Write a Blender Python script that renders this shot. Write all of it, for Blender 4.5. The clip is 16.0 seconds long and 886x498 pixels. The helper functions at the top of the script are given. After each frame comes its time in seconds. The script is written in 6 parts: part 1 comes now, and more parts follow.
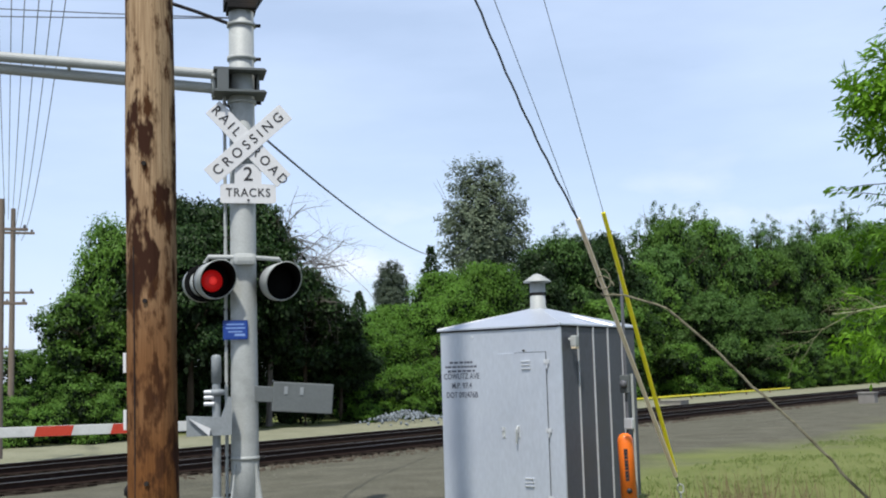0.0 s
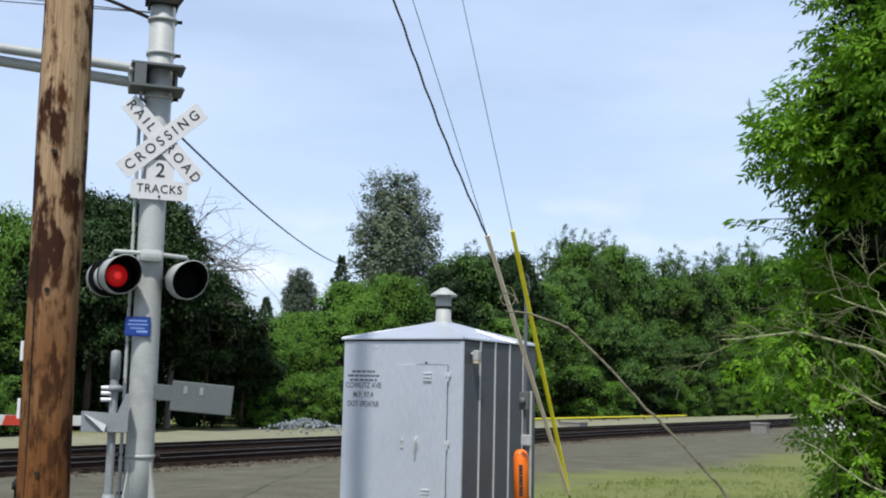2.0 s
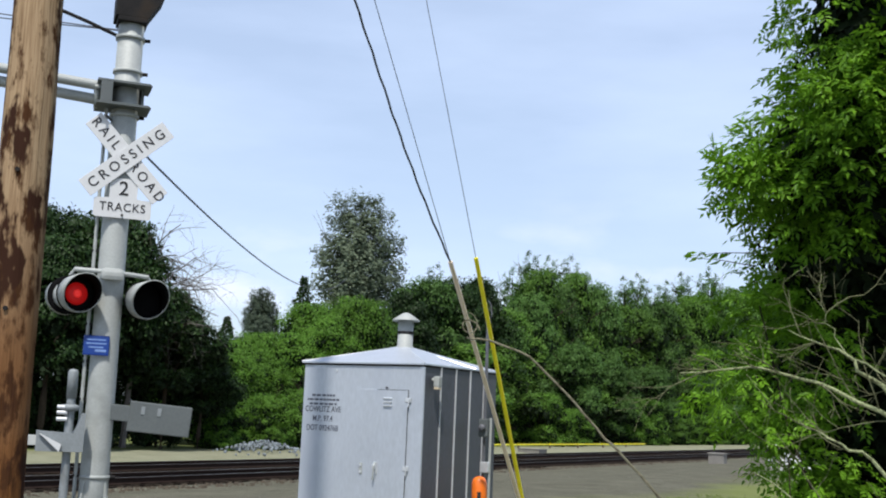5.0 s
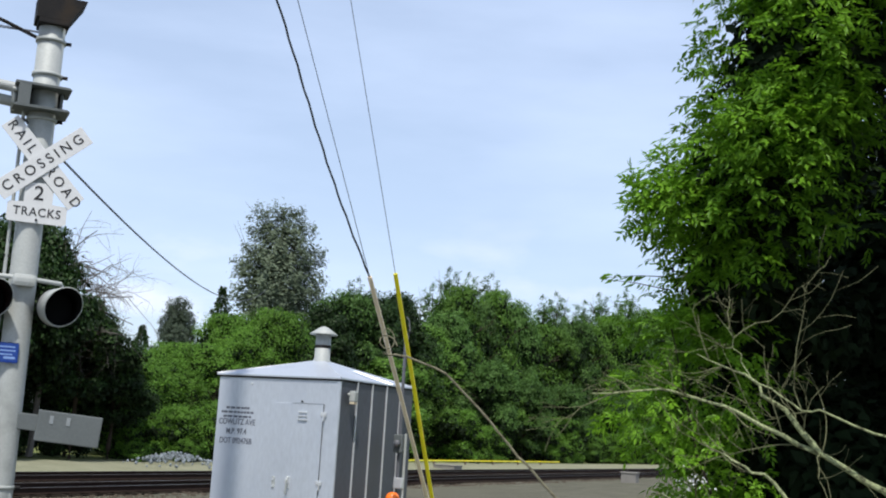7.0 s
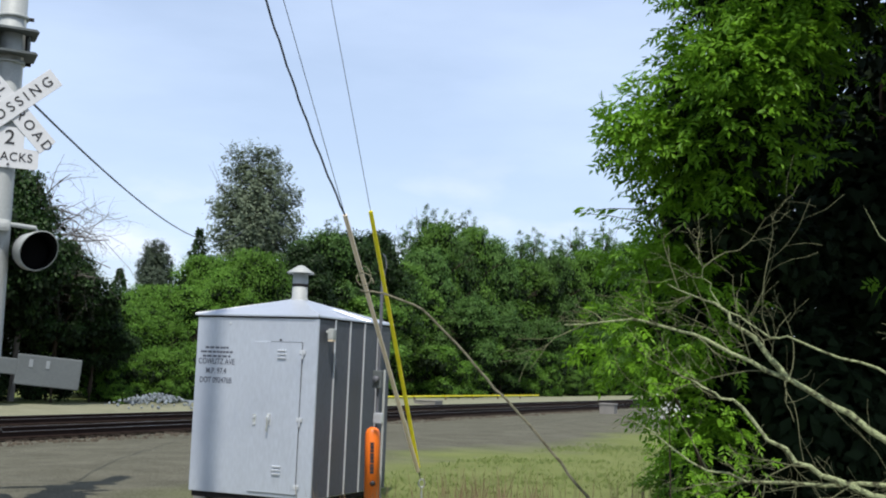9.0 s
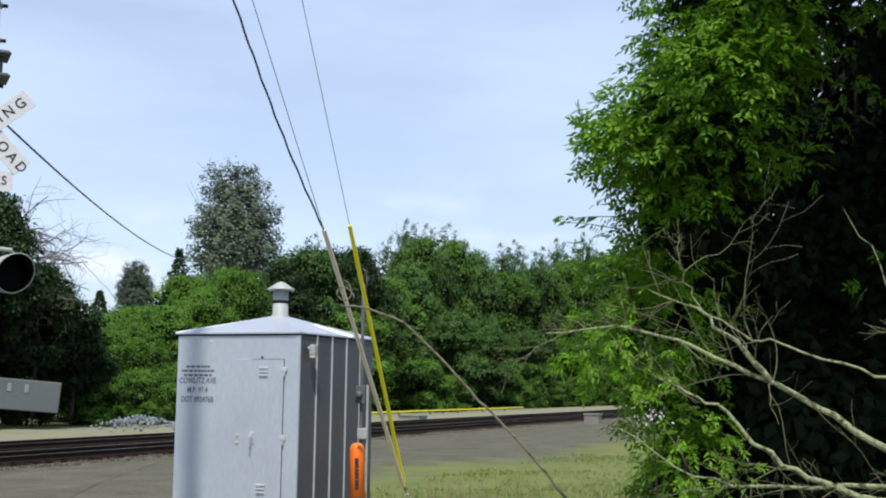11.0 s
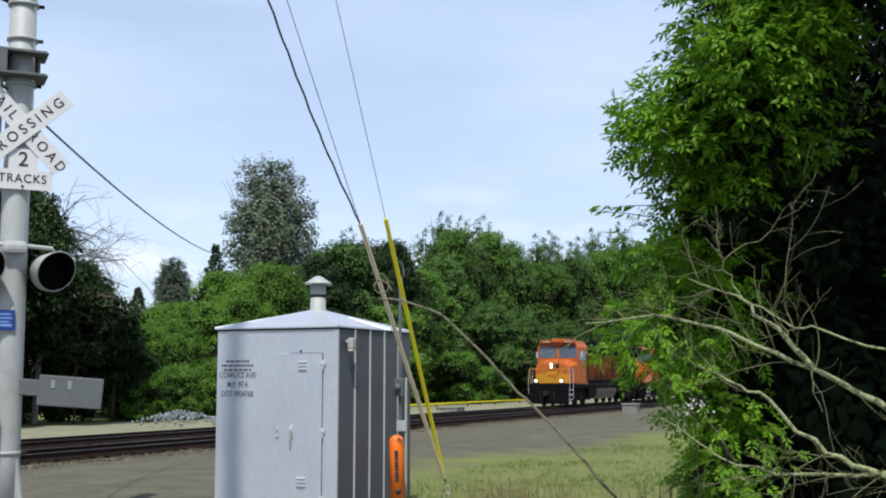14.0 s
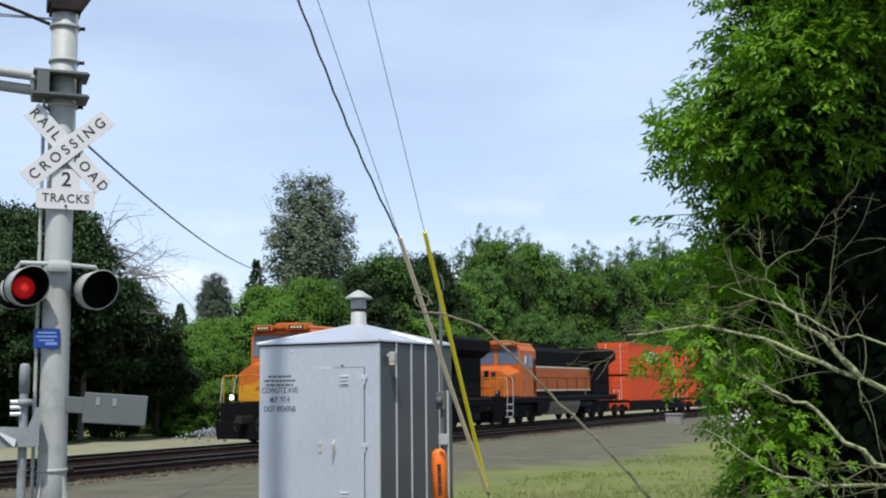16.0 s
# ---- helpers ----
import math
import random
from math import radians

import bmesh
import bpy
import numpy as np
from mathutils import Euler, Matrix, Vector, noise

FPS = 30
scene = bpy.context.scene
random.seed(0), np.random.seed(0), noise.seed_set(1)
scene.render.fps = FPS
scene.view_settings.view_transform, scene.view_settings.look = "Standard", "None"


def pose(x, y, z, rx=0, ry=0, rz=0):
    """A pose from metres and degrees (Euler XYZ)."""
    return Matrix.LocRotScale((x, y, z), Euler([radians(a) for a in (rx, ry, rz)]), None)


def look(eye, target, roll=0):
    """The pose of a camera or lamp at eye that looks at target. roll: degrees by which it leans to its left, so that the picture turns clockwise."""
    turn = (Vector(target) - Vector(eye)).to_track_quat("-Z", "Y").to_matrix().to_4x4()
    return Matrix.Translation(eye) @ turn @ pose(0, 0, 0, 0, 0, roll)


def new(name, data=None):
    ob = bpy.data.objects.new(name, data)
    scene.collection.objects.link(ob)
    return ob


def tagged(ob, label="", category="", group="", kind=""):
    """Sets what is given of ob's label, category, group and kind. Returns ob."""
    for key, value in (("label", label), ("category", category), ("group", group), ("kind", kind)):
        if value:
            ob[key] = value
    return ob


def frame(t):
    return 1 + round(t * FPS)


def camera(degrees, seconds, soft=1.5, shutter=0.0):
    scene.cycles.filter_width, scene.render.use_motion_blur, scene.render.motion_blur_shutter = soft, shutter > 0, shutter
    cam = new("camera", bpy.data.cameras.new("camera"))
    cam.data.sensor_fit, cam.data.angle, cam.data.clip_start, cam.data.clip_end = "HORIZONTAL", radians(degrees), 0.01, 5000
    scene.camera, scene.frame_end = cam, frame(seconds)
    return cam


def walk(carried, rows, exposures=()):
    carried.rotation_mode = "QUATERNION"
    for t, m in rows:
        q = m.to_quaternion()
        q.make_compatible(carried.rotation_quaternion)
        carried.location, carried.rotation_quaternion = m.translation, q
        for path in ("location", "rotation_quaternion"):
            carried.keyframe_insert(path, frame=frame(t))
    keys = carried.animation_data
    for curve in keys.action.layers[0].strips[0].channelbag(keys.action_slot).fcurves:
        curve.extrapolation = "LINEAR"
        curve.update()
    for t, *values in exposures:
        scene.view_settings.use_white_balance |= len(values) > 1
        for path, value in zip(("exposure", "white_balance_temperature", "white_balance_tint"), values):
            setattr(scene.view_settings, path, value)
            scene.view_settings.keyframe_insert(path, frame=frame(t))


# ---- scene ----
cam = camera(42.2, 16.0, soft=2.0)
PATH = [
    (0.0, -0.011, 0.130, 1.766, 96.40, 1.62, -0.07),
    (0.5, -0.008, 0.014, 1.738, 96.87, 1.96, -1.41),
    (1.0, -0.015, 0.004, 1.741, 97.86, 1.07, -7.13),
    (1.5, 0.003, -0.001, 1.732, 96.54, -2.64, -6.23),
    (2.0, 0.012, 0.017, 1.728, 97.04, -1.25, -4.84),
    (2.5, 0.010, -0.003, 1.723, 97.09, -1.60, -6.03),
    (3.0, 0.005, -0.020, 1.730, 96.58, -3.03, -4.65),
    (3.5, 0.003, 0.000, 1.732, 96.88, -2.86, -4.54),
    (6.0, 0.016, -0.024, 1.758, 98.69, -2.10, -8.02),
    (6.5, 0.020, -0.035, 1.757, 97.80, -2.04, -7.88),
    (7.0, 0.022, -0.052, 1.758, 99.23, -3.38, -10.94),
    (7.5, 0.025, -0.111, 1.746, 98.12, -2.36, -12.00),
    (8.0, 0.031, -0.104, 1.748, 97.45, -2.39, -11.34),
    (8.5, 0.035, -0.118, 1.746, 96.07, -2.50, -11.61),
    (11.0, 0.059, -0.065, 1.726, 96.88, -0.70, -12.70),
    (11.5, 0.063, -0.074, 1.722, 96.41, -0.99, -12.04),
    (12.0, 0.059, -0.083, 1.728, 97.33, -1.44, -13.33),
    (12.5, 0.067, -0.105, 1.726, 97.32, -0.32, -14.35),
    (13.0, 0.058, -0.094, 1.722, 97.23, -0.63, -13.75),
    (13.5, 0.043, -0.084, 1.726, 97.41, -0.68, -12.88),
    (14.0, 0.038, -0.069, 1.725, 96.47, 0.02, -10.88),
    (14.5, 0.036, -0.081, 1.731, 96.42, 0.78, -10.57),
    (15.0, 0.040, -0.071, 1.729, 96.95, 1.17, -10.18),
    (15.5, 0.041, -0.064, 1.731, 96.92, 0.81, -9.63),
    (16.0, 0.037, -0.062, 1.736, 97.08, 0.69, -8.83),
]
walk(cam, [(t, pose(x, y, z, rx, ry, rz)) for t, x, y, z, rx, ry, rz in PATH], exposures=[(0.0, 0.0), (16.0, 0.0)])

# ---- light: high clear sun from behind, a little to the left, hazy sky ----
SUN_AZ, SUN_EL = radians(-104.6), radians(60.5)
sun = new("sun", bpy.data.lights.new("sun", "SUN"))
sun.data.energy, sun.data.angle, sun.data.color = 4.3, radians(0.7), (1.0, 0.965, 0.91)
sun_way = Vector((math.cos(SUN_AZ) * math.cos(SUN_EL), math.sin(SUN_AZ) * math.cos(SUN_EL), math.sin(SUN_EL)))
sun.matrix_basis = look(sun_way * 50, (0, 0, 0))

world = bpy.data.worlds.new("sky")
scene.world = world
world.use_nodes = True
wn, wl = world.node_tree.nodes, world.node_tree.links
wn.clear()
sky = wn.new("ShaderNodeTexSky")
sky.sky_type, sky.sun_disc = "NISHITA", False
sky.sun_elevation, sky.sun_rotation = SUN_EL, math.atan2(sun_way.x, sun_way.y)
sky.air_density, sky.dust_density, sky.ozone_density = 1.0, 1.2, 1.0
coord = wn.new("ShaderNodeTexCoord")
squash = wn.new("ShaderNodeMapping")
squash.inputs["Scale"].default_value = (1.2, 1.2, 5.0)
cloud = wn.new("ShaderNodeTexNoise")
cloud.inputs["Scale"].default_value, cloud.inputs["Detail"].default_value = 2.4, 7.0
soft_cloud = wn.new("ShaderNodeValToRGB")
soft_cloud.color_ramp.elements[0].position, soft_cloud.color_ramp.elements[1].position = 0.35, 0.85
veil = wn.new("ShaderNodeMix")
veil.data_type = "RGBA"
veil.inputs[7].default_value = (6.3, 7.5, 9.9, 1)
thin = wn.new("ShaderNodeMath")
thin.operation, thin.inputs[1].default_value = "MULTIPLY_ADD", 0.35
thin.inputs[2].default_value = 0.42
back = wn.new("ShaderNodeBackground")
back.inputs["Strength"].default_value = 0.138
wo = wn.new("ShaderNodeOutputWorld")
wl.new(coord.outputs["Generated"], squash.inputs["Vector"])
wl.new(squash.outputs["Vector"], cloud.inputs["Vector"])
wl.new(cloud.outputs["Fac"], soft_cloud.inputs["Fac"])
wl.new(soft_cloud.outputs["Color"], thin.inputs[0])
haze_at = wn.new("ShaderNodeSeparateXYZ")
haze = wn.new("ShaderNodeMapRange")
haze.inputs["From Min"].default_value, haze.inputs["From Max"].default_value = 0.38, 0.80
haze.inputs["To Min"].default_value, haze.inputs["To Max"].default_value = 1.0, 0.12
weigh = wn.new("ShaderNodeMath")
weigh.operation = "MULTIPLY"
wl.new(coord.outputs["Generated"], haze_at.inputs["Vector"])
wl.new(haze_at.outputs["Z"], haze.inputs["Value"])
wl.new(thin.outputs["Value"], weigh.inputs[0])
wl.new(haze.outputs["Result"], weigh.inputs[1])
wl.new(weigh.outputs["Value"], veil.inputs[0])
wl.new(sky.outputs["Color"], veil.inputs[6])
# low broken cumulus near the horizon
rise = wn.new("ShaderNodeSeparateXYZ")
low = wn.new("ShaderNodeMapRange")
low.inputs["From Min"].default_value, low.inputs["From Max"].default_value = 0.20, 0.09
puff_at = wn.new("ShaderNodeMapping")
puff_at.inputs["Scale"].default_value = (1.0, 1.0, 2.6)
puff = wn.new("ShaderNodeTexNoise")
puff.inputs["Scale"].default_value, puff.inputs["Detail"].default_value = 7.0, 6.0
billow = wn.new("ShaderNodeMapRange")
billow.inputs["From Min"].default_value, billow.inputs["From Max"].default_value = 0.54, 0.76
amount = wn.new("ShaderNodeMath")
amount.operation = "MULTIPLY"
white = wn.new("ShaderNodeMix")
white.data_type = "RGBA"
white.inputs[7].default_value = (7.6, 8.0, 8.8, 1)
wl.new(coord.outputs["Generated"], rise.inputs["Vector"])
wl.new(rise.outputs["Z"], low.inputs["Value"])
wl.new(coord.outputs["Generated"], puff_at.inputs["Vector"])
wl.new(puff_at.outputs["Vector"], puff.inputs["Vector"])
wl.new(puff.outputs["Fac"], billow.inputs["Value"])
wl.new(billow.outputs["Result"], amount.inputs[0])
wl.new(low.outputs["Result"], amount.inputs[1])
wl.new(amount.outputs["Value"], white.inputs[0])
wl.new(veil.outputs[2], white.inputs[6])
wl.new(white.outputs[2], back.inputs["Color"])
wl.new(back.outputs["Background"], wo.inputs["Surface"])


# ---- materials ----
def material(name, colour, rough=0.6, metal=0.0, vary=0.15, scale=8.0, fine=60.0, bump=0.0, dirt=None, dirt_at=0.6, stretch=(1, 1, 1), per_piece=0.0, gloss=0.5):
    """A surface with broad stains, fine grain and relief; dirt: a second colour in patches."""
    m = bpy.data.materials.new(name)
    m.use_nodes = True
    n, l = m.node_tree.nodes, m.node_tree.links
    b = n["Principled BSDF"]
    tc = n.new("ShaderNodeTexCoord")
    mp = n.new("ShaderNodeMapping")
    mp.inputs["Scale"].default_value = stretch
    l.new(tc.outputs["Object"], mp.inputs["Vector"])
    broad, grain = n.new("ShaderNodeTexNoise"), n.new("ShaderNodeTexNoise")
    broad.inputs["Scale"].default_value, broad.inputs["Detail"].default_value = scale, 5
    grain.inputs["Scale"].default_value, grain.inputs["Detail"].default_value = fine, 3
    l.new(mp.outputs["Vector"], broad.inputs["Vector"])
    l.new(mp.outputs["Vector"], grain.inputs["Vector"])
    add = n.new("ShaderNodeMath")
    add.operation = "ADD"
    l.new(broad.outputs["Fac"], add.inputs[0])
    l.new(grain.outputs["Fac"], add.inputs[1])
    rng = n.new("ShaderNodeMapRange")
    rng.inputs["From Min"].default_value, rng.inputs["From Max"].default_value = 0.55, 1.45
    rng.inputs["To Min"].default_value, rng.inputs["To Max"].default_value = 1 - vary, 1 + vary
    l.new(add.outputs["Value"], rng.inputs["Value"])
    hsv = n.new("ShaderNodeHueSaturation")
    hsv.inputs["Color"].default_value = (*colour, 1)
    value = rng.outputs["Result"]
    if per_piece:
        info = n.new("ShaderNodeObjectInfo")
        isl = n.new("ShaderNodeMath")
        isl.operation = "MULTIPLY_ADD"
        isl.inputs[1].default_value, isl.inputs[2].default_value = 2 * per_piece, 1 - per_piece
        l.new(info.outputs["Random"], isl.inputs[0])
        mul = n.new("ShaderNodeMath")
        mul.operation = "MULTIPLY"
        l.new(value, mul.inputs[0])
        l.new(isl.outputs["Value"], mul.inputs[1])
        value = mul.outputs["Value"]
    l.new(value, hsv.inputs["Value"])
    out = hsv.outputs["Color"]
    if dirt:
        ramp = n.new("ShaderNodeMapRange")
        ramp.inputs["From Min"].default_value, ramp.inputs["From Max"].default_value = dirt_at - 0.08, dirt_at + 0.12
        l.new(broad.outputs["Fac"], ramp.inputs["Value"])
        mix = n.new("ShaderNodeMix")
        mix.data_type = "RGBA"
        l.new(ramp.outputs["Result"], mix.inputs[0])
        l.new(out, mix.inputs[6])
        mix.inputs[7].default_value = (*dirt, 1)
        out = mix.outputs[2]
    l.new(out, b.inputs["Base Color"])
    b.inputs["Roughness"].default_value, b.inputs["Metallic"].default_value = rough, metal
    b.inputs["Specular IOR Level"].default_value = gloss
    if bump:
        bp = n.new("ShaderNodeBump")
        bp.inputs["Strength"].default_value, bp.inputs["Distance"].default_value = bump, 0.02
        l.new(add.outputs["Value"], bp.inputs["Height"])
        l.new(bp.outputs["Normal"], b.inputs["Normal"])
    return m


def leaf_material(name, low, high, glow=0.35, rough=0.5, each=0.0):
    """Leaves: each its own shade between two greens, letting some light through; each: how far one plant differs from the next."""
    m = bpy.data.materials.new(name)
    m.use_nodes = True
    n, l = m.node_tree.nodes, m.node_tree.links
    b = n["Principled BSDF"]
    geo = n.new("ShaderNodeNewGeometry")
    tc = n.new("ShaderNodeTexCoord")
    patch = n.new("ShaderNodeTexNoise")
    patch.inputs["Scale"].default_value = 0.35
    l.new(tc.outputs["Object"], patch.inputs["Vector"])
    avg = n.new("ShaderNodeMath")
    avg.operation = "MULTIPLY_ADD"
    avg.inputs[1].default_value = 0.42
    l.new(geo.outputs["Random Per Island"], avg.inputs[0])
    half = n.new("ShaderNodeMath")
    half.operation, half.inputs[1].default_value = "MULTIPLY", 0.58
    l.new(patch.outputs["Fac"], half.inputs[0])
    l.new(half.outputs["Value"], avg.inputs[2])
    mix = n.new("ShaderNodeMix")
    mix.data_type = "RGBA"
    mix.inputs[6].default_value, mix.inputs[7].default_value = (*low, 1), (*high, 1)
    l.new(avg.outputs["Value"], mix.inputs[0])
    info, own, hsv = n.new("ShaderNodeObjectInfo"), n.new("ShaderNodeMapRange"), n.new("ShaderNodeHueSaturation")
    own.inputs["To Min"].default_value, own.inputs["To Max"].default_value = 1 - each, 1 + each
    l.new(info.outputs["Random"], own.inputs["Value"])
    l.new(own.outputs["Result"], hsv.inputs["Value"])
    l.new(mix.outputs[2], hsv.inputs["Color"])
    l.new(hsv.outputs["Color"], b.inputs["Base Color"])
    b.inputs["Roughness"].default_value, b.inputs["Specular IOR Level"].default_value = rough, 0.18
    tr = n.new("ShaderNodeBsdfTranslucent")
    l.new(hsv.outputs["Color"], tr.inputs["Color"])
    ms = n.new("ShaderNodeMixShader")
    ms.inputs[0].default_value = glow
    l.new(b.outputs["BSDF"], ms.inputs[1])
    l.new(tr.outputs["BSDF"], ms.inputs[2])
    l.new(ms.outputs["Shader"], n["Material Output"].inputs["Surface"])
    return m


def lamp_material(name, colour, strength):
    m = bpy.data.materials.new(name)
    m.use_nodes = True
    b = m.node_tree.nodes["Principled BSDF"]
    b.inputs["Base Color"].default_value = (*colour, 1)
    b.inputs["Emission Color"].default_value = (*colour, 1)
    b.inputs["Emission Strength"].default_value = strength
    return m


GALV = material("galvanised_steel", (0.40, 0.42, 0.405), 0.6, 0.1, 0.14, 3, 40, 0.05, (0.28, 0.295, 0.28), 0.60, gloss=0.35)
GATEGREY = material("gate_grey", (0.25, 0.275, 0.285), 0.6, 0.1, 0.16, 4, 40, 0.05, (0.17, 0.18, 0.18), 0.60, gloss=0.3)
ALU = material("aluminium_paint", (0.55, 0.59, 0.645), 0.43, 0.45, 0.12, 1.6, 30, 0.05, (0.46, 0.50, 0.57), 0.60, (1, 1, 0.35))
# metal like the front, darkened for the shade on the side wall
SHEET = material("shaded_side_sheet", (0.085, 0.092, 0.112), 0.6, 0.1, 0.25, 1.5, 30, 0.08, (0.085, 0.09, 0.10), 0.6, (1, 1, 0.4))
SEAM = material("bright_seam", (0.68, 0.70, 0.72), 0.35, 0.5, 0.1)
DARK = material("dark_steel", (0.022, 0.021, 0.021), 0.75, 0.0, 0.3, 4, 40, 0.1, (0.035, 0.028, 0.022), 0.6, gloss=0.1)
BLACKP = material("black_paint", (0.007, 0.007, 0.0075), 0.7, 0.0, 0.3, 2, 40, gloss=0.04)
DULL = material("dull_grey_paint", (0.115, 0.13, 0.13), 0.6, 0.1, 0.15, 4, 40, 0.05)
WHITE = material("white_enamel", (0.66, 0.67, 0.67), 0.4, 0, 0.06, 5, 60, 0.0, (0.62, 0.62, 0.60), 0.7)
INK = material("black_letters", (0.02, 0.02, 0.022), 0.6)
FADED = material("faded_letters", (0.10, 0.11, 0.14), 0.7, 0, 0.3, 20, 90)
BLUE = material("blue_enamel", (0.009, 0.048, 0.26), 0.4, 0, 0.1)
PALEBLUE = material("pale_blue_ink", (0.20, 0.32, 0.62), 0.5)
# white greyed so that the barrier arm's shade is in the colour
GATEWHITE = material("shaded_white", (0.50, 0.52, 0.50), 0.6, 0, 0.12, 3, 40, 0.0, (0.38, 0.40, 0.38), 0.6)
RED = material("red_sheeting", (0.45, 0.040, 0.016), 0.4, 0, 0.1)
LENS_OFF = material("dark_red_lens", (0.035, 0.004, 0.004), 0.15, 0, 0.2)
LENS_ON = lamp_material("lit_red_lens", (0.62, 0.010, 0.010), 0.26)
LENS_HOT = lamp_material("hot_red_core", (0.85, 0.035, 0.03), 0.55)
HEAD_ON = lamp_material("lit_headlight", (1.0, 0.93, 0.75), 3.0)
RAIL = material("rusty_rail", (0.030, 0.020, 0.016), 0.8, 0.0, 0.3, 6, 60, 0.1, gloss=0.05)
RAILTOP = material("polished_rail_head", (0.45, 0.44, 0.43), 0.3, 0.8, 0.1)
TIE = material("creosoted_tie", (0.020, 0.016, 0.013), 0.9, 0, 0.3, 6, 50, 0.3, (0.055, 0.045, 0.036), 0.6, (3, 1, 1), 0.3, gloss=0.0)
BALLAST = material("ballast", (0.030, 0.024, 0.019), 0.95, 0, 0.5, 5, 14, 0.9, (0.016, 0.013, 0.010), 0.50, gloss=0.0)
ORANGE = material("loco_orange", (0.47, 0.115, 0.022), 0.5, 0, 0.2, 1.3, 25, 0.03, (0.26, 0.07, 0.02), 0.58, gloss=0.2)
HOODCLEAN = material("faded_orange", (0.40, 0.105, 0.030), 0.55, 0, 0.2, 0.9, 14, 0.03, (0.30, 0.07, 0.02), 0.60, gloss=0.12)
HOOD = material("grimy_orange", (0.19, 0.042, 0.010), 0.65, 0, 0.4, 0.9, 14, 0.03, (0.055, 0.020, 0.010), 0.50, gloss=0.06)
YELLOW = material("loco_yellow", (0.54, 0.26, 0.02), 0.5, 0, 0.18, 2, 30, 0.0, (0.28, 0.12, 0.02), 0.57, gloss=0.2)
CREAM = material("cream_stripe", (0.72, 0.60, 0.42), 0.5, 0, 0.1)
FADEDYEL = material("faded_yellow", (0.24, 0.095, 0.016), 0.65, 0, 0.4, 3, 20, 0.0, (0.09, 0.03, 0.01), 0.52, gloss=0.1)
TANK = material("grimy_tank", (0.20, 0.18, 0.14), 0.6, 0, 0.25, 2, 20, 0.0, (0.11, 0.10, 0.08), 0.6, gloss=0.1)
CABGLASS = material("cab_glass", (0.10, 0.13, 0.18), 0.08, 0, 0.2, 0.8)
BOXRED = material("container_orange_red", (0.56, 0.075, 0.022), 0.55, 0, 0.12, 0.8, 20, 0.0, (0.38, 0.06, 0.025), 0.66, gloss=0.2)
GUYYEL = material("yellow_guard", (0.88, 0.78, 0.02), 0.45, 0, 0.08)
GUYTAN = material("weathered_guard", (0.95, 0.80, 0.60), 0.35, 0, 0.12, 3, 40)
WIRE = material("steel_wire", (0.09, 0.095, 0.11), 0.6, 0.3, 0.1)
MARKER = material("orange_marker", (0.95, 0.20, 0.02), 0.4, 0, 0.08, 3)
CONCRETE = material("concrete", (0.20, 0.19, 0.17), 0.9, 0, 0.2, 3, 40, 0.3)
PVC = material("grey_pvc", (0.11, 0.115, 0.13), 0.5, 0, 0.12)
BARKDARK = material("bark", (0.048, 0.038, 0.028), 0.95, 0, 0.4, 6, 40, 0.6, None, 0.6, (1, 1, 0.25), gloss=0.0)
BARKPALE = material("lichen_bark", (0.33, 0.37, 0.195), 0.95, 0, 0.5, 26, 90, 0.8, (0.075, 0.075, 0.045), 0.55, gloss=0.05)
TWIG = material("fine_twig_bark", (0.15, 0.155, 0.085), 0.95, 0, 0.45, 20, 70, 0.5, gloss=0.05)
DEADSTEM = material("dead_stem_bark", (0.21, 0.20, 0.14), 0.95, 0, 0.45, 12, 60, 0.5, (0.09, 0.08, 0.055), 0.56, gloss=0.05)
BAREGREY = material("bare_twigs", (0.12, 0.11, 0.10), 0.95, 0, 0.3, 3, 30, gloss=0.05)
OLDPOLE = material("weathered_pole", (0.17, 0.135, 0.105), 0.9, 0, 0.3, 3, 30, 0.3, None, 0.6, (3, 3, 0.3))
LEAF_NEAR = leaf_material("near_leaves", (0.038, 0.112, 0.008), (0.27, 0.53, 0.034), 0.42, 0.45)
# leaf colour pushed darker to hold the crossing trees' deep shade
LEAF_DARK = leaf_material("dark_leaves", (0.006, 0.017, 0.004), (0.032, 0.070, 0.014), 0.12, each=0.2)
LEAF_WOOD = leaf_material("wood_leaves", (0.030, 0.078, 0.019), (0.125, 0.235, 0.052), 0.32, each=0.28)
# near-black: the shade inside crowns and hollows is put into this colour
LEAF_DEEP = leaf_material("deep_shade_leaves", (0.003, 0.008, 0.002), (0.011, 0.024, 0.006), 0.03, 0.8)
LEAF_MID = leaf_material("mid_leaves", (0.036, 0.098, 0.015), (0.165, 0.31, 0.048), 0.32, each=0.28)
LEAF_HILL = leaf_material("bright_leaves", (0.054, 0.143, 0.015), (0.158, 0.305, 0.040), 0.3, each=0.15)
LEAF_GREY = leaf_material("greyish_leaves", (0.080, 0.110, 0.072), (0.22, 0.27, 0.175), 0.30)
LEAF_FAR = leaf_material("far_leaves", (0.040, 0.060, 0.042), (0.110, 0.145, 0.095), 0.25)
GRASS = leaf_material("grass_blades", (0.10, 0.17, 0.030), (0.26, 0.30, 0.10), 0.3)
STRAW = leaf_material("dry_stalks", (0.14, 0.095, 0.055), (0.30, 0.23, 0.13), 0.2)
BLOSSOM = leaf_material("white_petals", (0.5, 0.52, 0.5), (0.75, 0.76, 0.75), 0.2)


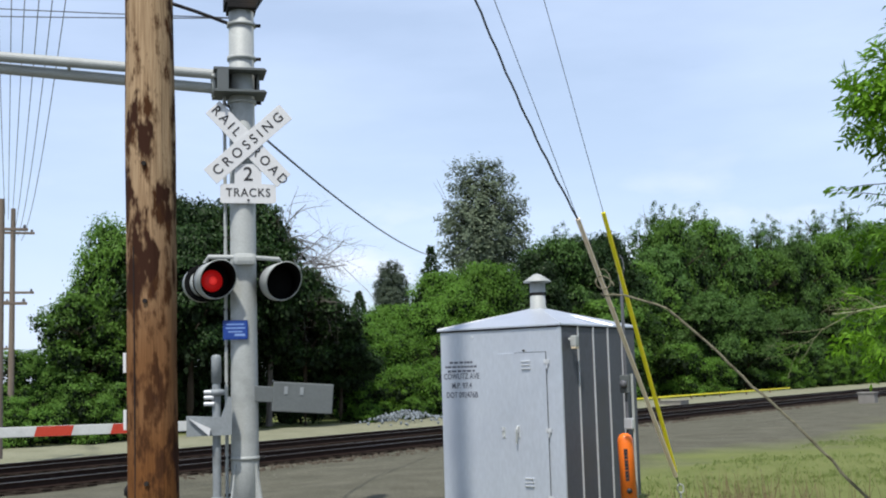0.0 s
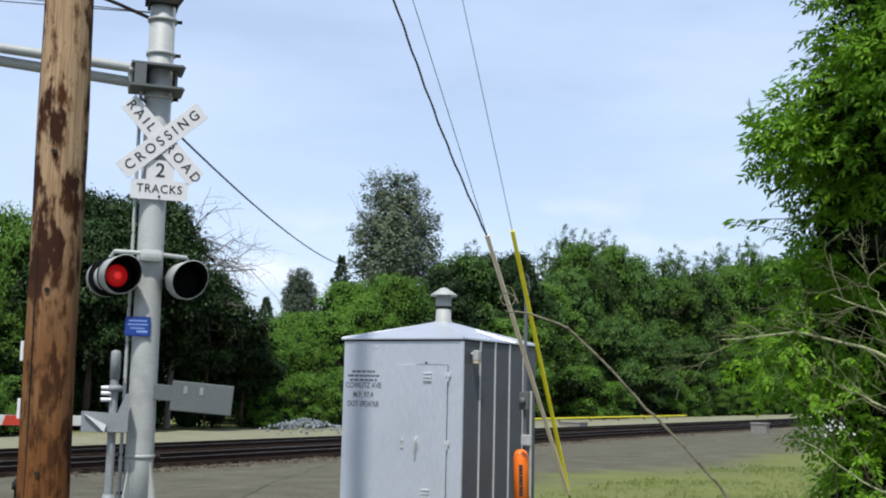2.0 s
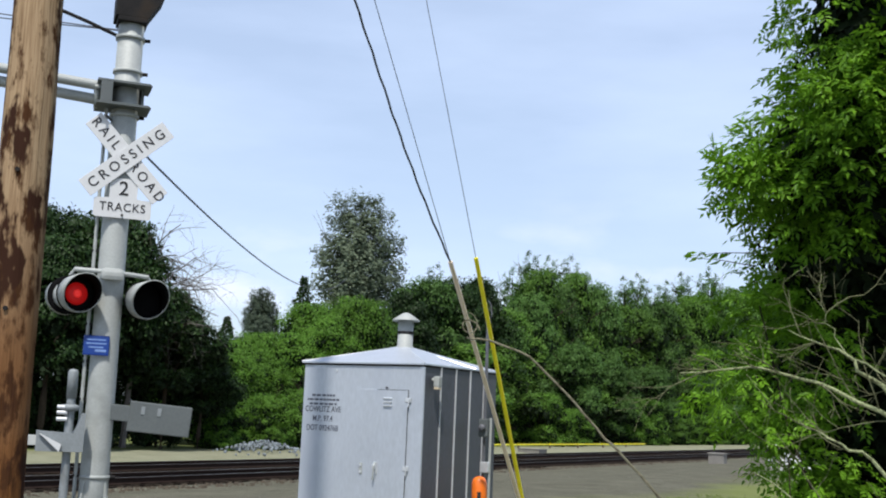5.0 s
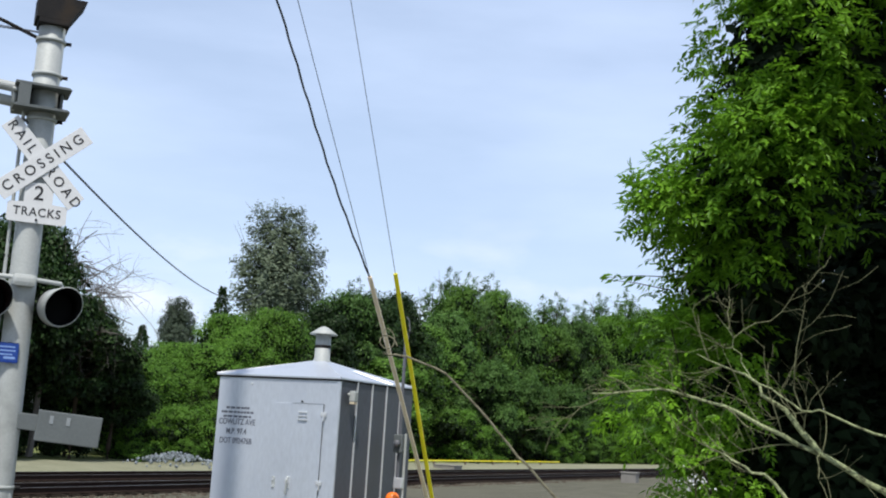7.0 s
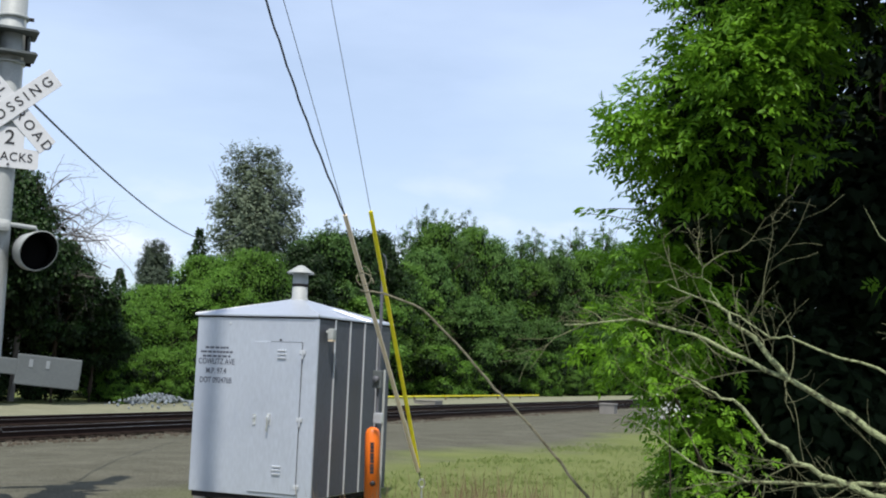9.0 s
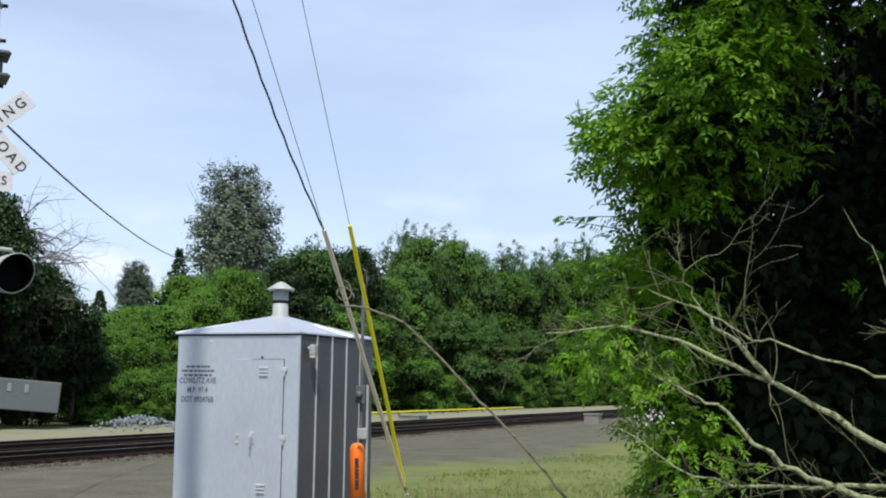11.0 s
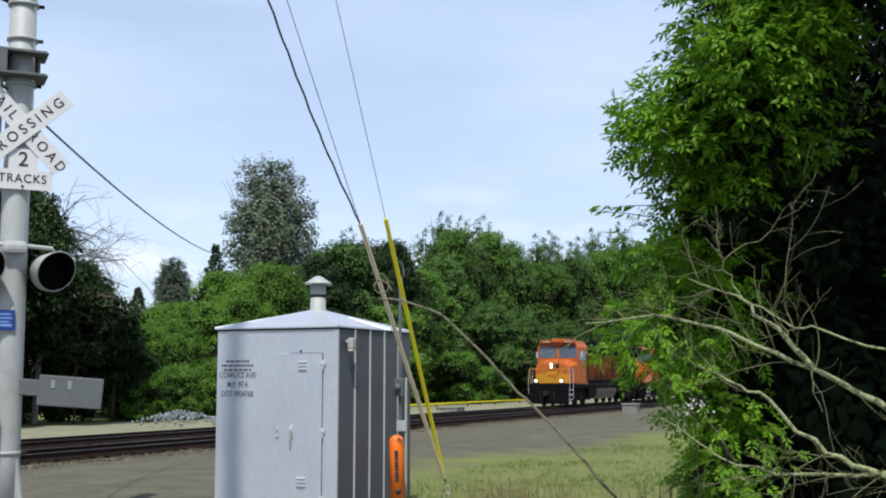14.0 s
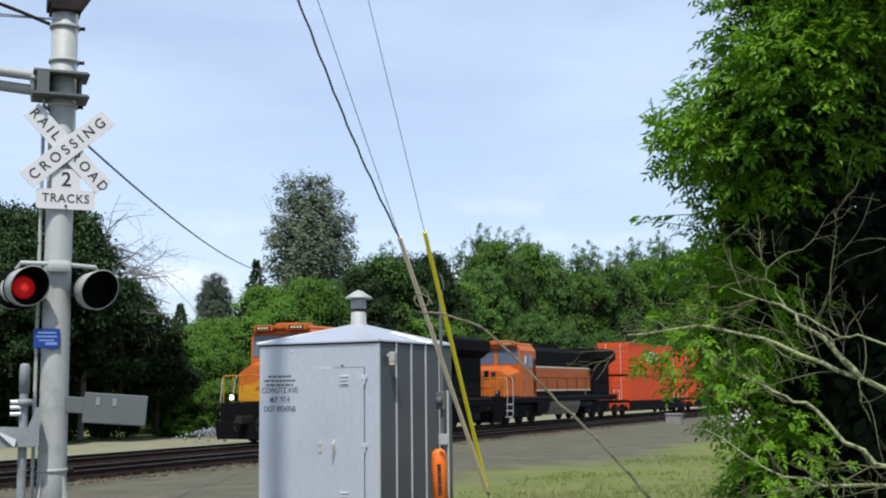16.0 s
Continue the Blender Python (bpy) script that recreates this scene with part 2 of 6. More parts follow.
def wood_pole_material():
    """Treated pole: tan and reddish stretches, long grain, sharp dark knots and weather flecks."""
    m = bpy.data.materials.new("treated_pole")
    m.use_nodes = True
    n, l = m.node_tree.nodes, m.node_tree.links
    b = n["Principled BSDF"]
    tc = n.new("ShaderNodeTexCoord")

    def grain(scale, stretch, detail):
        mp, tex = n.new("ShaderNodeMapping"), n.new("ShaderNodeTexNoise")
        mp.inputs["Scale"].default_value = stretch
        tex.inputs["Scale"].default_value, tex.inputs["Detail"].default_value, tex.inputs["Roughness"].default_value = scale, detail, 0.62
        l.new(tc.outputs["Object"], mp.inputs["Vector"])
        l.new(mp.outputs["Vector"], tex.inputs["Vector"])
        return tex.outputs["Fac"]

    def ramp(value, a, b_):
        r = n.new("ShaderNodeMapRange")
        r.inputs["From Min"].default_value, r.inputs["From Max"].default_value = a, b_
        l.new(value, r.inputs["Value"])
        return r.outputs["Result"]

    def mix(fac, a, b_):
        x = n.new("ShaderNodeMix")
        x.data_type = "RGBA"
        l.new(fac, x.inputs[0])
        for slot, c in ((6, a), (7, b_)):
            if isinstance(c, tuple):
                x.inputs[slot].default_value = (*c, 1)
            else:
                l.new(c, x.inputs[slot])
        return x.outputs[2]

    fleck, knot, fibre, tint = grain(4.6, (2.4, 2.4, 0.9), 5), grain(2.2, (2.2, 2.2, 0.9), 4), grain(26, (3, 3, 0.10), 3), grain(0.8, (1, 1, 0.9), 2)
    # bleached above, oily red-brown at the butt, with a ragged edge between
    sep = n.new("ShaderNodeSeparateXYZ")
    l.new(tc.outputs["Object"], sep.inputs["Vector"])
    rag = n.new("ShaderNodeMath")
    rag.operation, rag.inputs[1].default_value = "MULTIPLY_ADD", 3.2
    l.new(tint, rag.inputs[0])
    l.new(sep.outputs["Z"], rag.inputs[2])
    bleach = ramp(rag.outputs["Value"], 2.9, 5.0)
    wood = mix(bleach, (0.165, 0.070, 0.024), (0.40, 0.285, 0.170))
    wood = mix(ramp(fibre, 0.42, 0.9), wood, (0.10, 0.045, 0.018))
    wood = mix(ramp(fleck, 0.485, 0.60), wood, (0.062, 0.027, 0.012))
    wood = mix(ramp(knot, 0.545, 0.60), wood, (0.040, 0.018, 0.011))
    l.new(wood, b.inputs["Base Color"])
    b.inputs["Roughness"].default_value, b.inputs["Specular IOR Level"].default_value = 0.85, 0.06
    bp = n.new("ShaderNodeBump")
    bp.inputs["Strength"].default_value, bp.inputs["Distance"].default_value = 0.6, 0.012
    l.new(fibre, bp.inputs["Height"])
    l.new(bp.outputs["Normal"], b.inputs["Normal"])
    return m


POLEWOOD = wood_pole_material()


def ground_material():
    """Gravel yard with worn brown patches, fading into grass away from the track side."""
    m = bpy.data.materials.new("yard_ground")
    m.use_nodes = True
    n, l = m.node_tree.nodes, m.node_tree.links
    b = n["Principled BSDF"]
    tc = n.new("ShaderNodeTexCoord")
    big, mid, fine = (n.new("ShaderNodeTexNoise") for _ in range(3))
    for node, s, d in ((big, 0.16, 5), (mid, 0.9, 4), (fine, 38, 5)):
        node.inputs["Scale"].default_value, node.inputs["Detail"].default_value = s, d
        l.new(tc.outputs["Object"], node.inputs["Vector"])
    tone = n.new("ShaderNodeValToRGB")
    tone.color_ramp.elements[0].position, tone.color_ramp.elements[1].position = 0.37, 0.64
    tone.color_ramp.elements[0].color, tone.color_ramp.elements[1].color = (0.062, 0.061, 0.043, 1), (0.164, 0.157, 0.118, 1)
    both = n.new("ShaderNodeMath")
    both.operation, both.inputs[1].default_value = "MULTIPLY_ADD", 0.32
    l.new(mid.outputs["Fac"], both.inputs[0])
    half = n.new("ShaderNodeMath")
    half.operation, half.inputs[1].default_value = "MULTIPLY", 0.68
    l.new(fine.outputs["Fac"], half.inputs[0])
    l.new(half.outputs["Value"], both.inputs[2])
    l.new(both.outputs["Value"], tone.inputs["Fac"])
    green = n.new("ShaderNodeValToRGB")
    green.color_ramp.elements[0].position, green.color_ramp.elements[1].position = 0.3, 0.75
    green.color_ramp.elements[0].color, green.color_ramp.elements[1].color = (0.095, 0.125, 0.035, 1), (0.215, 0.230, 0.088, 1)
    l.new(both.outputs["Value"], green.inputs["Fac"])
    sep = n.new("ShaderNodeSeparateXYZ")
    l.new(tc.outputs["Object"], sep.inputs["Vector"])
    # local x runs across the track (negative towards it): grass on the near side and far beyond
    near = n.new("ShaderNodeMapRange")
    near.inputs["From Min"].default_value, near.inputs["From Max"].default_value = -10.5, -8.0
    wob = n.new("ShaderNodeMath")
    wob.operation, wob.inputs[1].default_value = "MULTIPLY_ADD", 9.0
    l.new(big.outputs["Fac"], wob.inputs[0])
    sub = n.new("ShaderNodeMath")
    sub.operation, sub.inputs[1].default_value = "SUBTRACT", 4.5
    l.new(sep.outputs["X"], sub.inputs[0])
    l.new(sub.outputs["Value"], wob.inputs[2])
    l.new(wob.outputs["Value"], near.inputs["Value"])
    far = n.new("ShaderNodeMapRange")
    far.inputs["From Min"].default_value, far.inputs["From Max"].default_value = -32.5, -34.0
    l.new(sep.outputs["X"], far.inputs["Value"])
    along = n.new("ShaderNodeMapRange")
    along.inputs["From Min"].default_value, along.inputs["From Max"].default_value = 11.0, 14.5
    l.new(sep.outputs["Y"], along.inputs["Value"])
    here = n.new("ShaderNodeMath")
    here.operation = "MULTIPLY"
    l.new(near.outputs["Result"], here.inputs[0])
    l.new(along.outputs["Result"], here.inputs[1])
    most = n.new("ShaderNodeMath")
    most.operation = "MAXIMUM"
    l.new(here.outputs["Value"], most.inputs[0])
    l.new(far.outputs["Result"], most.inputs[1])
    mix = n.new("ShaderNodeMix")
    mix.data_type = "RGBA"
    l.new(most.outputs["Value"], mix.inputs[0])
    l.new(tone.outputs["Color"], mix.inputs[6])
    l.new(green.outputs["Color"], mix.inputs[7])
    # pale dry service strip just beyond the line
    band = n.new("ShaderNodeMapRange")
    band.inputs["From Min"].default_value, band.inputs["From Max"].default_value = -29.6, -30.4
    l.new(sep.outputs["X"], band.inputs["Value"])
    end = n.new("ShaderNodeMapRange")
    end.inputs["From Min"].default_value, end.inputs["From Max"].default_value = -36.5, -34.8
    l.new(sep.outputs["X"], end.inputs["Value"])
    strip = n.new("ShaderNodeMath")
    strip.operation = "MULTIPLY"
    l.new(band.outputs["Result"], strip.inputs[0])
    l.new(end.outputs["Result"], strip.inputs[1])
    pale = n.new("ShaderNodeValToRGB")
    pale.color_ramp.elements[0].position, pale.color_ramp.elements[1].position = 0.34, 0.66
    pale.color_ramp.elements[0].color, pale.color_ramp.elements[1].color = (0.17, 0.175, 0.110, 1), (0.29, 0.29, 0.205, 1)
    l.new(both.outputs["Value"], pale.inputs["Fac"])
    dry = n.new("ShaderNodeMix")
    dry.data_type = "RGBA"
    l.new(strip.outputs["Value"], dry.inputs[0])
    l.new(mix.outputs[2], dry.inputs[6])
    l.new(pale.outputs["Color"], dry.inputs[7])
    l.new(dry.outputs[2], b.inputs["Base Color"])
    b.inputs["Roughness"].default_value, b.inputs["Specular IOR Level"].default_value = 0.95, 0.05
    bp = n.new("ShaderNodeBump")
    bp.inputs["Strength"].default_value, bp.inputs["Distance"].default_value = 0.6, 0.012
    l.new(both.outputs["Value"], bp.inputs["Height"])
    l.new(bp.outputs["Normal"], b.inputs["Normal"])
    return m


# ---- mesh tools ----
TURN = -35.2  # the line runs this way; the hut stands square to it
TRACK = pose(0, 0, 0, 0, 0, TURN)
RNG = np.random.default_rng(7)


def at_track(along, across, z=0.0):
    return TRACK @ Vector((-across, along, z))


def mesh_of(bm, name, mats):
    me = bpy.data.meshes.new(name)
    bm.to_mesh(me)
    bm.free()
    for m in mats if isinstance(mats, (list, tuple)) else [mats]:
        me.materials.append(m)
    return me


def part(name, bm, mat, parent=None, label="", m=None):
    ob = new(name, mesh_of(bm, name, mat))
    if parent:
        ob.parent = parent
    if m is not None:
        ob.matrix_basis = m
    if label:
        tagged(ob, label)
    return ob


def thing(name, m, label, category, group="", kind=""):
    ob = new(name)
    ob.empty_display_size = 0.2
    ob.matrix_basis = m
    return tagged(ob, label, category, group, kind)


def box(x0, x1, y0, y1, z0, z1, bevel=0.0, bm=None):
    bm = bm or bmesh.new()
    made = bmesh.ops.create_cube(bm, size=1.0, matrix=Matrix.Translation(((x0 + x1) / 2, (y0 + y1) / 2, (z0 + z1) / 2)) @ Matrix.Diagonal((x1 - x0, y1 - y0, z1 - z0, 1)))
    if bevel:
        edges = list({e for v in made["verts"] for e in v.link_edges})
        bmesh.ops.bevel(bm, geom=edges, offset=bevel, segments=2, affect="EDGES", profile=0.6)
    return bm


def rod(a, b, r0, r1=None, sides=10, bm=None):
    """A round bar from a to b."""
    bm = bm or bmesh.new()
    a, b = Vector(a), Vector(b)
    d = b - a
    m = Matrix.Translation((a + b) / 2) @ d.to_track_quat("Z", "Y").to_matrix().to_4x4()
    bmesh.ops.create_cone(bm, cap_ends=True, segments=sides, radius1=r0, radius2=r0 if r1 is None else r1, depth=d.length, matrix=m)
    return bm


def tube(points, r, sides=6, bm=None, r_end=None):
    """A bar swept along points, tapering to r_end."""
    bm = bm or bmesh.new()
    pts = [Vector(p) for p in points]
    rings = []
    for i, p in enumerate(pts):
        d = (pts[min(i + 1, len(pts) - 1)] - pts[max(i - 1, 0)]).normalized()
        q = d.to_track_quat("Z", "Y")
        k = i / max(1, len(pts) - 1)
        rr = r if r_end is None else r + (r_end - r) * k
        rings.append([bm.verts.new(p + q @ Vector((rr * math.cos(2 * math.pi * j / sides), rr * math.sin(2 * math.pi * j / sides), 0))) for j in range(sides)])
    for a, b in zip(rings, rings[1:]):
        for j in range(sides):
            bm.faces.new((a[j], a[(j + 1) % sides], b[(j + 1) % sides], b[j]))
    bm.faces.new(rings[0][::-1])
    bm.faces.new(rings[-1])
    return bm


def lathe(profile, sides=32, bm=None, m=None):
    """Turns (radius, height) pairs round z."""
    bm = bm or bmesh.new()
    rings = []
    for r, z in profile:
        rings.append([bm.verts.new((r * math.cos(2 * math.pi * j / sides), r * math.sin(2 * math.pi * j / sides), z)) for j in range(sides)])
    made = [v for ring in rings for v in ring]
    for a, b in zip(rings, rings[1:]):
        for j in range(sides):
            bm.faces.new((a[j], a[(j + 1) % sides], b[(j + 1) % sides], b[j]))
    if profile[0][0] > 0.001:
        bm.faces.new(rings[0][::-1])
    if profile[-1][0] > 0.001:
        bm.faces.new(rings[-1])
    bmesh.ops.remove_doubles(bm, verts=made, dist=1e-5)
    if m is not None:
        bmesh.ops.transform(bm, matrix=m, verts=[v for v in made if v.is_valid])
    for f in bm.faces:
        f.smooth = True
    return bm


def prism(outline, y0, y1, bm=None):
    """An outline in x and z, given depth in y."""
    bm = bm or bmesh.new()
    a = [bm.verts.new((x, y0, z)) for x, z in outline]
    b = [bm.verts.new((x, y1, z)) for x, z in outline]
    k = len(outline)
    for i in range(k):
        bm.faces.new((a[i], a[(i + 1) % k], b[(i + 1) % k], b[i]))
    bm.faces.new(a[::-1])
    bm.faces.new(b)
    bmesh.ops.recalc_face_normals(bm, faces=bm.faces)
    return bm


def words(text, size, parent, m, mat, name="lettering", squeeze=1.0, gap=1.0):
    """Raised letters of the built-in font, centred, in the xy plane of m."""
    cu = bpy.data.curves.new(name, "FONT")
    cu.body, cu.size, cu.extrude, cu.align_x, cu.align_y = text, size, 0.0015, "CENTER", "CENTER"
    cu.offset, cu.space_character = size * 0.008, gap
    tmp = bpy.data.objects.new(name, cu)
    scene.collection.objects.link(tmp)
    me = bpy.data.meshes.new_from_object(tmp.evaluated_get(bpy.context.evaluated_depsgraph_get()))
    bpy.data.objects.remove(tmp)
    me.materials.clear()
    me.materials.append(mat)
    me.transform(Matrix.Diagonal((squeeze, 1, 1, 1)))
    ob = new(name, me)
    ob.parent = parent
    ob.matrix_basis = m
    return ob


FACE_NEAR = pose(0, 0, 0, 90, 0, 0)  # lies in the plane that looks along -y


# ---- foliage tools ----
def leaf_mesh(name, where, out, length, width, mat, droop=0.3, spread=0.9, rng=RNG, stand=False):
    """One mesh of many pointed, folded leaves at the places given. They turn their faces outwards and hang; stand: they point outwards."""
    k = len(where)
    if stand:
        d = out + rng.normal(0, spread, (k, 3)) - np.array([0, 0, droop])
        face = rng.normal(0, 1, (k, 3))
    else:
        face = out + np.array([0, 0, 0.35]) + rng.normal(0, spread * 0.55, (k, 3))
        face /= np.linalg.norm(face, axis=1)[:, None] + 1e-9
        d = rng.normal(0, 0.8, (k, 3)) - np.array([0, 0, droop * 2])
        d -= face * np.sum(d * face, axis=1)[:, None]
    d /= np.linalg.norm(d, axis=1)[:, None] + 1e-9
    side = np.cross(d, face)
    side /= np.linalg.norm(side, axis=1)[:, None] + 1e-9
    up = np.cross(side, d)
    size = rng.uniform(0.6, 1.35, k)[:, None]
    L, W = length * size, width * size
    base = where
    v = np.empty((k, 4, 3))
    v[:, 0] = base
    v[:, 1] = base + d * L * 0.45 + side * W * 0.5 + up * W * 0.18
    v[:, 2] = base + d * L
    v[:, 3] = base + d * L * 0.45 - side * W * 0.5 + up * W * 0.18
    idx = np.arange(k)[:, None] * 4
    tris = np.concatenate([idx + np.array([0, 1, 2]), idx + np.array([0, 2, 3])], axis=1).reshape(-1, 3)
    me = bpy.data.meshes.new(name)
    me.vertices.add(k * 4)
    me.vertices.foreach_set("co", v.reshape(-1).astype(np.float32))
    me.loops.add(len(tris) * 3)
    me.loops.foreach_set("vertex_index", tris.reshape(-1).astype(np.int32))
    me.polygons.add(len(tris))
    me.polygons.foreach_set("loop_start", np.arange(0, len(tris) * 3, 3, dtype=np.int32))
    me.update(calc_edges=True)
    me.validate()
    me.materials.append(mat)
    return me


def spray_mesh(name, where, out, stem, length, width, mat, rng, pairs=4):
    """Feathered leaves: pairs of pointed leaflets and an end one along a drooping stalk at each place."""
    k = len(where)
    plane = out * 0.45 + np.array([0, 0, 0.75]) + rng.normal(0, 0.38, (k, 3))
    plane /= np.linalg.norm(plane, axis=1)[:, None] + 1e-9
    way = out + rng.normal(0, 0.75, (k, 3)) - np.array([0, 0, 0.30])
    way -= plane * np.sum(way * plane, axis=1)[:, None]
    way /= np.linalg.norm(way, axis=1)[:, None] + 1e-9
    side = np.cross(plane, way)
    size = rng.uniform(0.7, 1.25, k)[:, None]
    base, point, face = [], [], []
    for j in range(pairs):
        at = where + way * stem * size * (0.25 + 0.75 * j / pairs) - np.array([0, 0, 0.10]) * stem * (j / pairs) ** 2
        for s in (-1, 1):
            d = way * 0.55 + side * s * 0.85 + rng.normal(0, 0.16, (k, 3)) - np.array([0, 0, 0.12])
            base.append(at)
            point.append(d)
            face.append(plane + rng.normal(0, 0.22, (k, 3)))
    base.append(where + way * stem * size - np.array([0, 0, 0.10]) * stem)
    point.append(way + rng.normal(0, 0.12, (k, 3)) - np.array([0, 0, 0.2]))
    face.append(plane)
    base, point, face = np.concatenate(base), np.concatenate(point), np.concatenate(face)
    point /= np.linalg.norm(point, axis=1)[:, None] + 1e-9
    across = np.cross(point, face)
    across /= np.linalg.norm(across, axis=1)[:, None] + 1e-9
    up = np.cross(across, point)
    many = len(base)
    L = length * rng.uniform(0.75, 1.2, many)[:, None]
    W = width * rng.uniform(0.8, 1.2, many)[:, None]
    v = np.empty((many, 4, 3))
    v[:, 0] = base
    v[:, 1] = base + point * L * 0.42 + across * W * 0.5 + up * W * 0.14
    v[:, 2] = base + point * L - up * L * 0.08
    v[:, 3] = base + point * L * 0.42 - across * W * 0.5 + up * W * 0.14
    idx = np.arange(many)[:, None] * 4
    tris = np.concatenate([idx + np.array([0, 1, 2]), idx + np.array([0, 2, 3])], axis=1).reshape(-1, 3)
    me = bpy.data.meshes.new(name)
    me.from_pydata(v.reshape(-1, 3).tolist(), [], tris.tolist())
    me.materials.append(mat)
    return me


def budded(lobes, each, share, rng):
    """Smaller lobes budding from the given ones, to break the outline."""
    made = list(lobes)
    for x, y, z, a, b, c in lobes:
        for _ in range(each):
            d = Vector(rng.normal(0, 1, 3)).normalized()
            k = share * rng.uniform(0.6, 1.3)
            made.append((x + d.x * a * 0.86, y + d.y * b * 0.86, z + d.z * c * 0.9, a * k, b * k, c * k * 0.8))
    return made


def crown_points(lobes, count, clump=0.35, shell=(0.72, 1.04), per=14, rng=RNG, upper=0.0):
    """Leaf places in clumps on the outer shell of several lobes; upper: the share of clumps moved from undersides to the tops."""
    lobes = np.array(lobes, float)
    area = (lobes[:, 3] * lobes[:, 4] + lobes[:, 4] * lobes[:, 5] + lobes[:, 3] * lobes[:, 5])
    clumps = max(1, count // per)
    pick = rng.choice(len(lobes), clumps, p=area / area.sum())
    d = rng.normal(0, 1, (clumps, 3))
    d /= np.linalg.norm(d, axis=1)[:, None]
    if upper:
        d[:, 2] = np.where(rng.uniform(0, 1, clumps) < upper, np.abs(d[:, 2]), d[:, 2])
    r = rng.uniform(*shell, clumps)[:, None]
    centre = lobes[pick, :3] + d * lobes[pick, 3:] * r
    where = np.repeat(centre, per, axis=0) + rng.normal(0, clump, (clumps * per, 3)) * np.array([1, 1, 0.7])
    out = np.repeat(d, per, axis=0)
    keep = where[:, 2] > 0.05
    return where[keep], out[keep]


def branches(start, way, length, radius, depth, rng, bm, gravity=0.0, kids=4, bend=0.25, sides=6, steps=6, fork=0.55, shrink=0.62):
    """A bent, tapering limb with its side limbs, all in one bmesh."""
    pts = [Vector(start)]
    d = Vector(way).normalized()
    for _ in range(steps):
        d = (d + Vector(rng.normal(0, bend, 3)) * 0.5 + Vector((0, 0, -gravity))).normalized()
        pts.append(pts[-1] + d * (length / steps))
    tube(pts, radius, sides, bm, max(0.0015, radius * 0.35))
    if depth <= 0:
        return
    for j in range(kids):
        k = rng.uniform(0.25, 0.98)
        i = min(int(k * steps), steps - 1)
        p = pts[i].lerp(pts[i + 1], k * steps - i)
        axis = Vector(rng.normal(0, 1, 3))
        side = d.cross(axis).normalized()
        w = ((pts[i + 1] - pts[i]).normalized() * (1 - fork) + side * fork).normalized()
        branches(p, w, length * rng.uniform(0.4, 0.7), radius * shrink * (1 - 0.5 * k), depth - 1, rng, bm, gravity, max(2, kids - 1), bend, max(3, sides - 1), max(3, steps - 1), fork, shrink)


# ---- ground and line ----
def ground_height(across, along):
    steps = [(-4000, 0), (13, 0), (20, -0.40), (30, -0.46), (33.5, -0.25), (4000, -0.25)]
    for (a, za), (b, zb) in zip(steps, steps[1:]):
        if a <= across <= b:
            base = za + (zb - za) * (across - a) / (b - a)
            break
    if abs(across) < 45 and -20 < along < 140:
        base += 0.05 * noise.noise(Vector((across * 0.5, along * 0.5, 0))) + 0.03 * noise.noise(Vector((across * 1.7, along * 1.7, 3)))
    return base


def build_ground():
    xs = [-3000, -800, -250, -120, -80] + [-60 + 0.75 * i for i in range(110)] + [30, 60, 150, 500, 3000]
    ys = [-3000, -800, -200, -60] + [-20 + 0.75 * i for i in range(160)] + [110, 130, 160, 220, 320, 600, 1200, 3000]
    bm = bmesh.new()
    grid = [[bm.verts.new((x, y, ground_height(-x, y))) for x in xs] for y in ys]
    for r0, r1 in zip(grid, grid[1:]):
        for i in range(len(xs) - 1):
            f = bm.faces.new((r0[i], r0[i + 1], r1[i + 1], r1[i]))
            f.smooth = True
    ob = part("ground", bm, ground_material(), m=TRACK)
    tagged(ob, "brown gravel yard with worn patches and rough grass", "ground", kind="structure")


LINE_Z = -0.19  # level of the rail heads


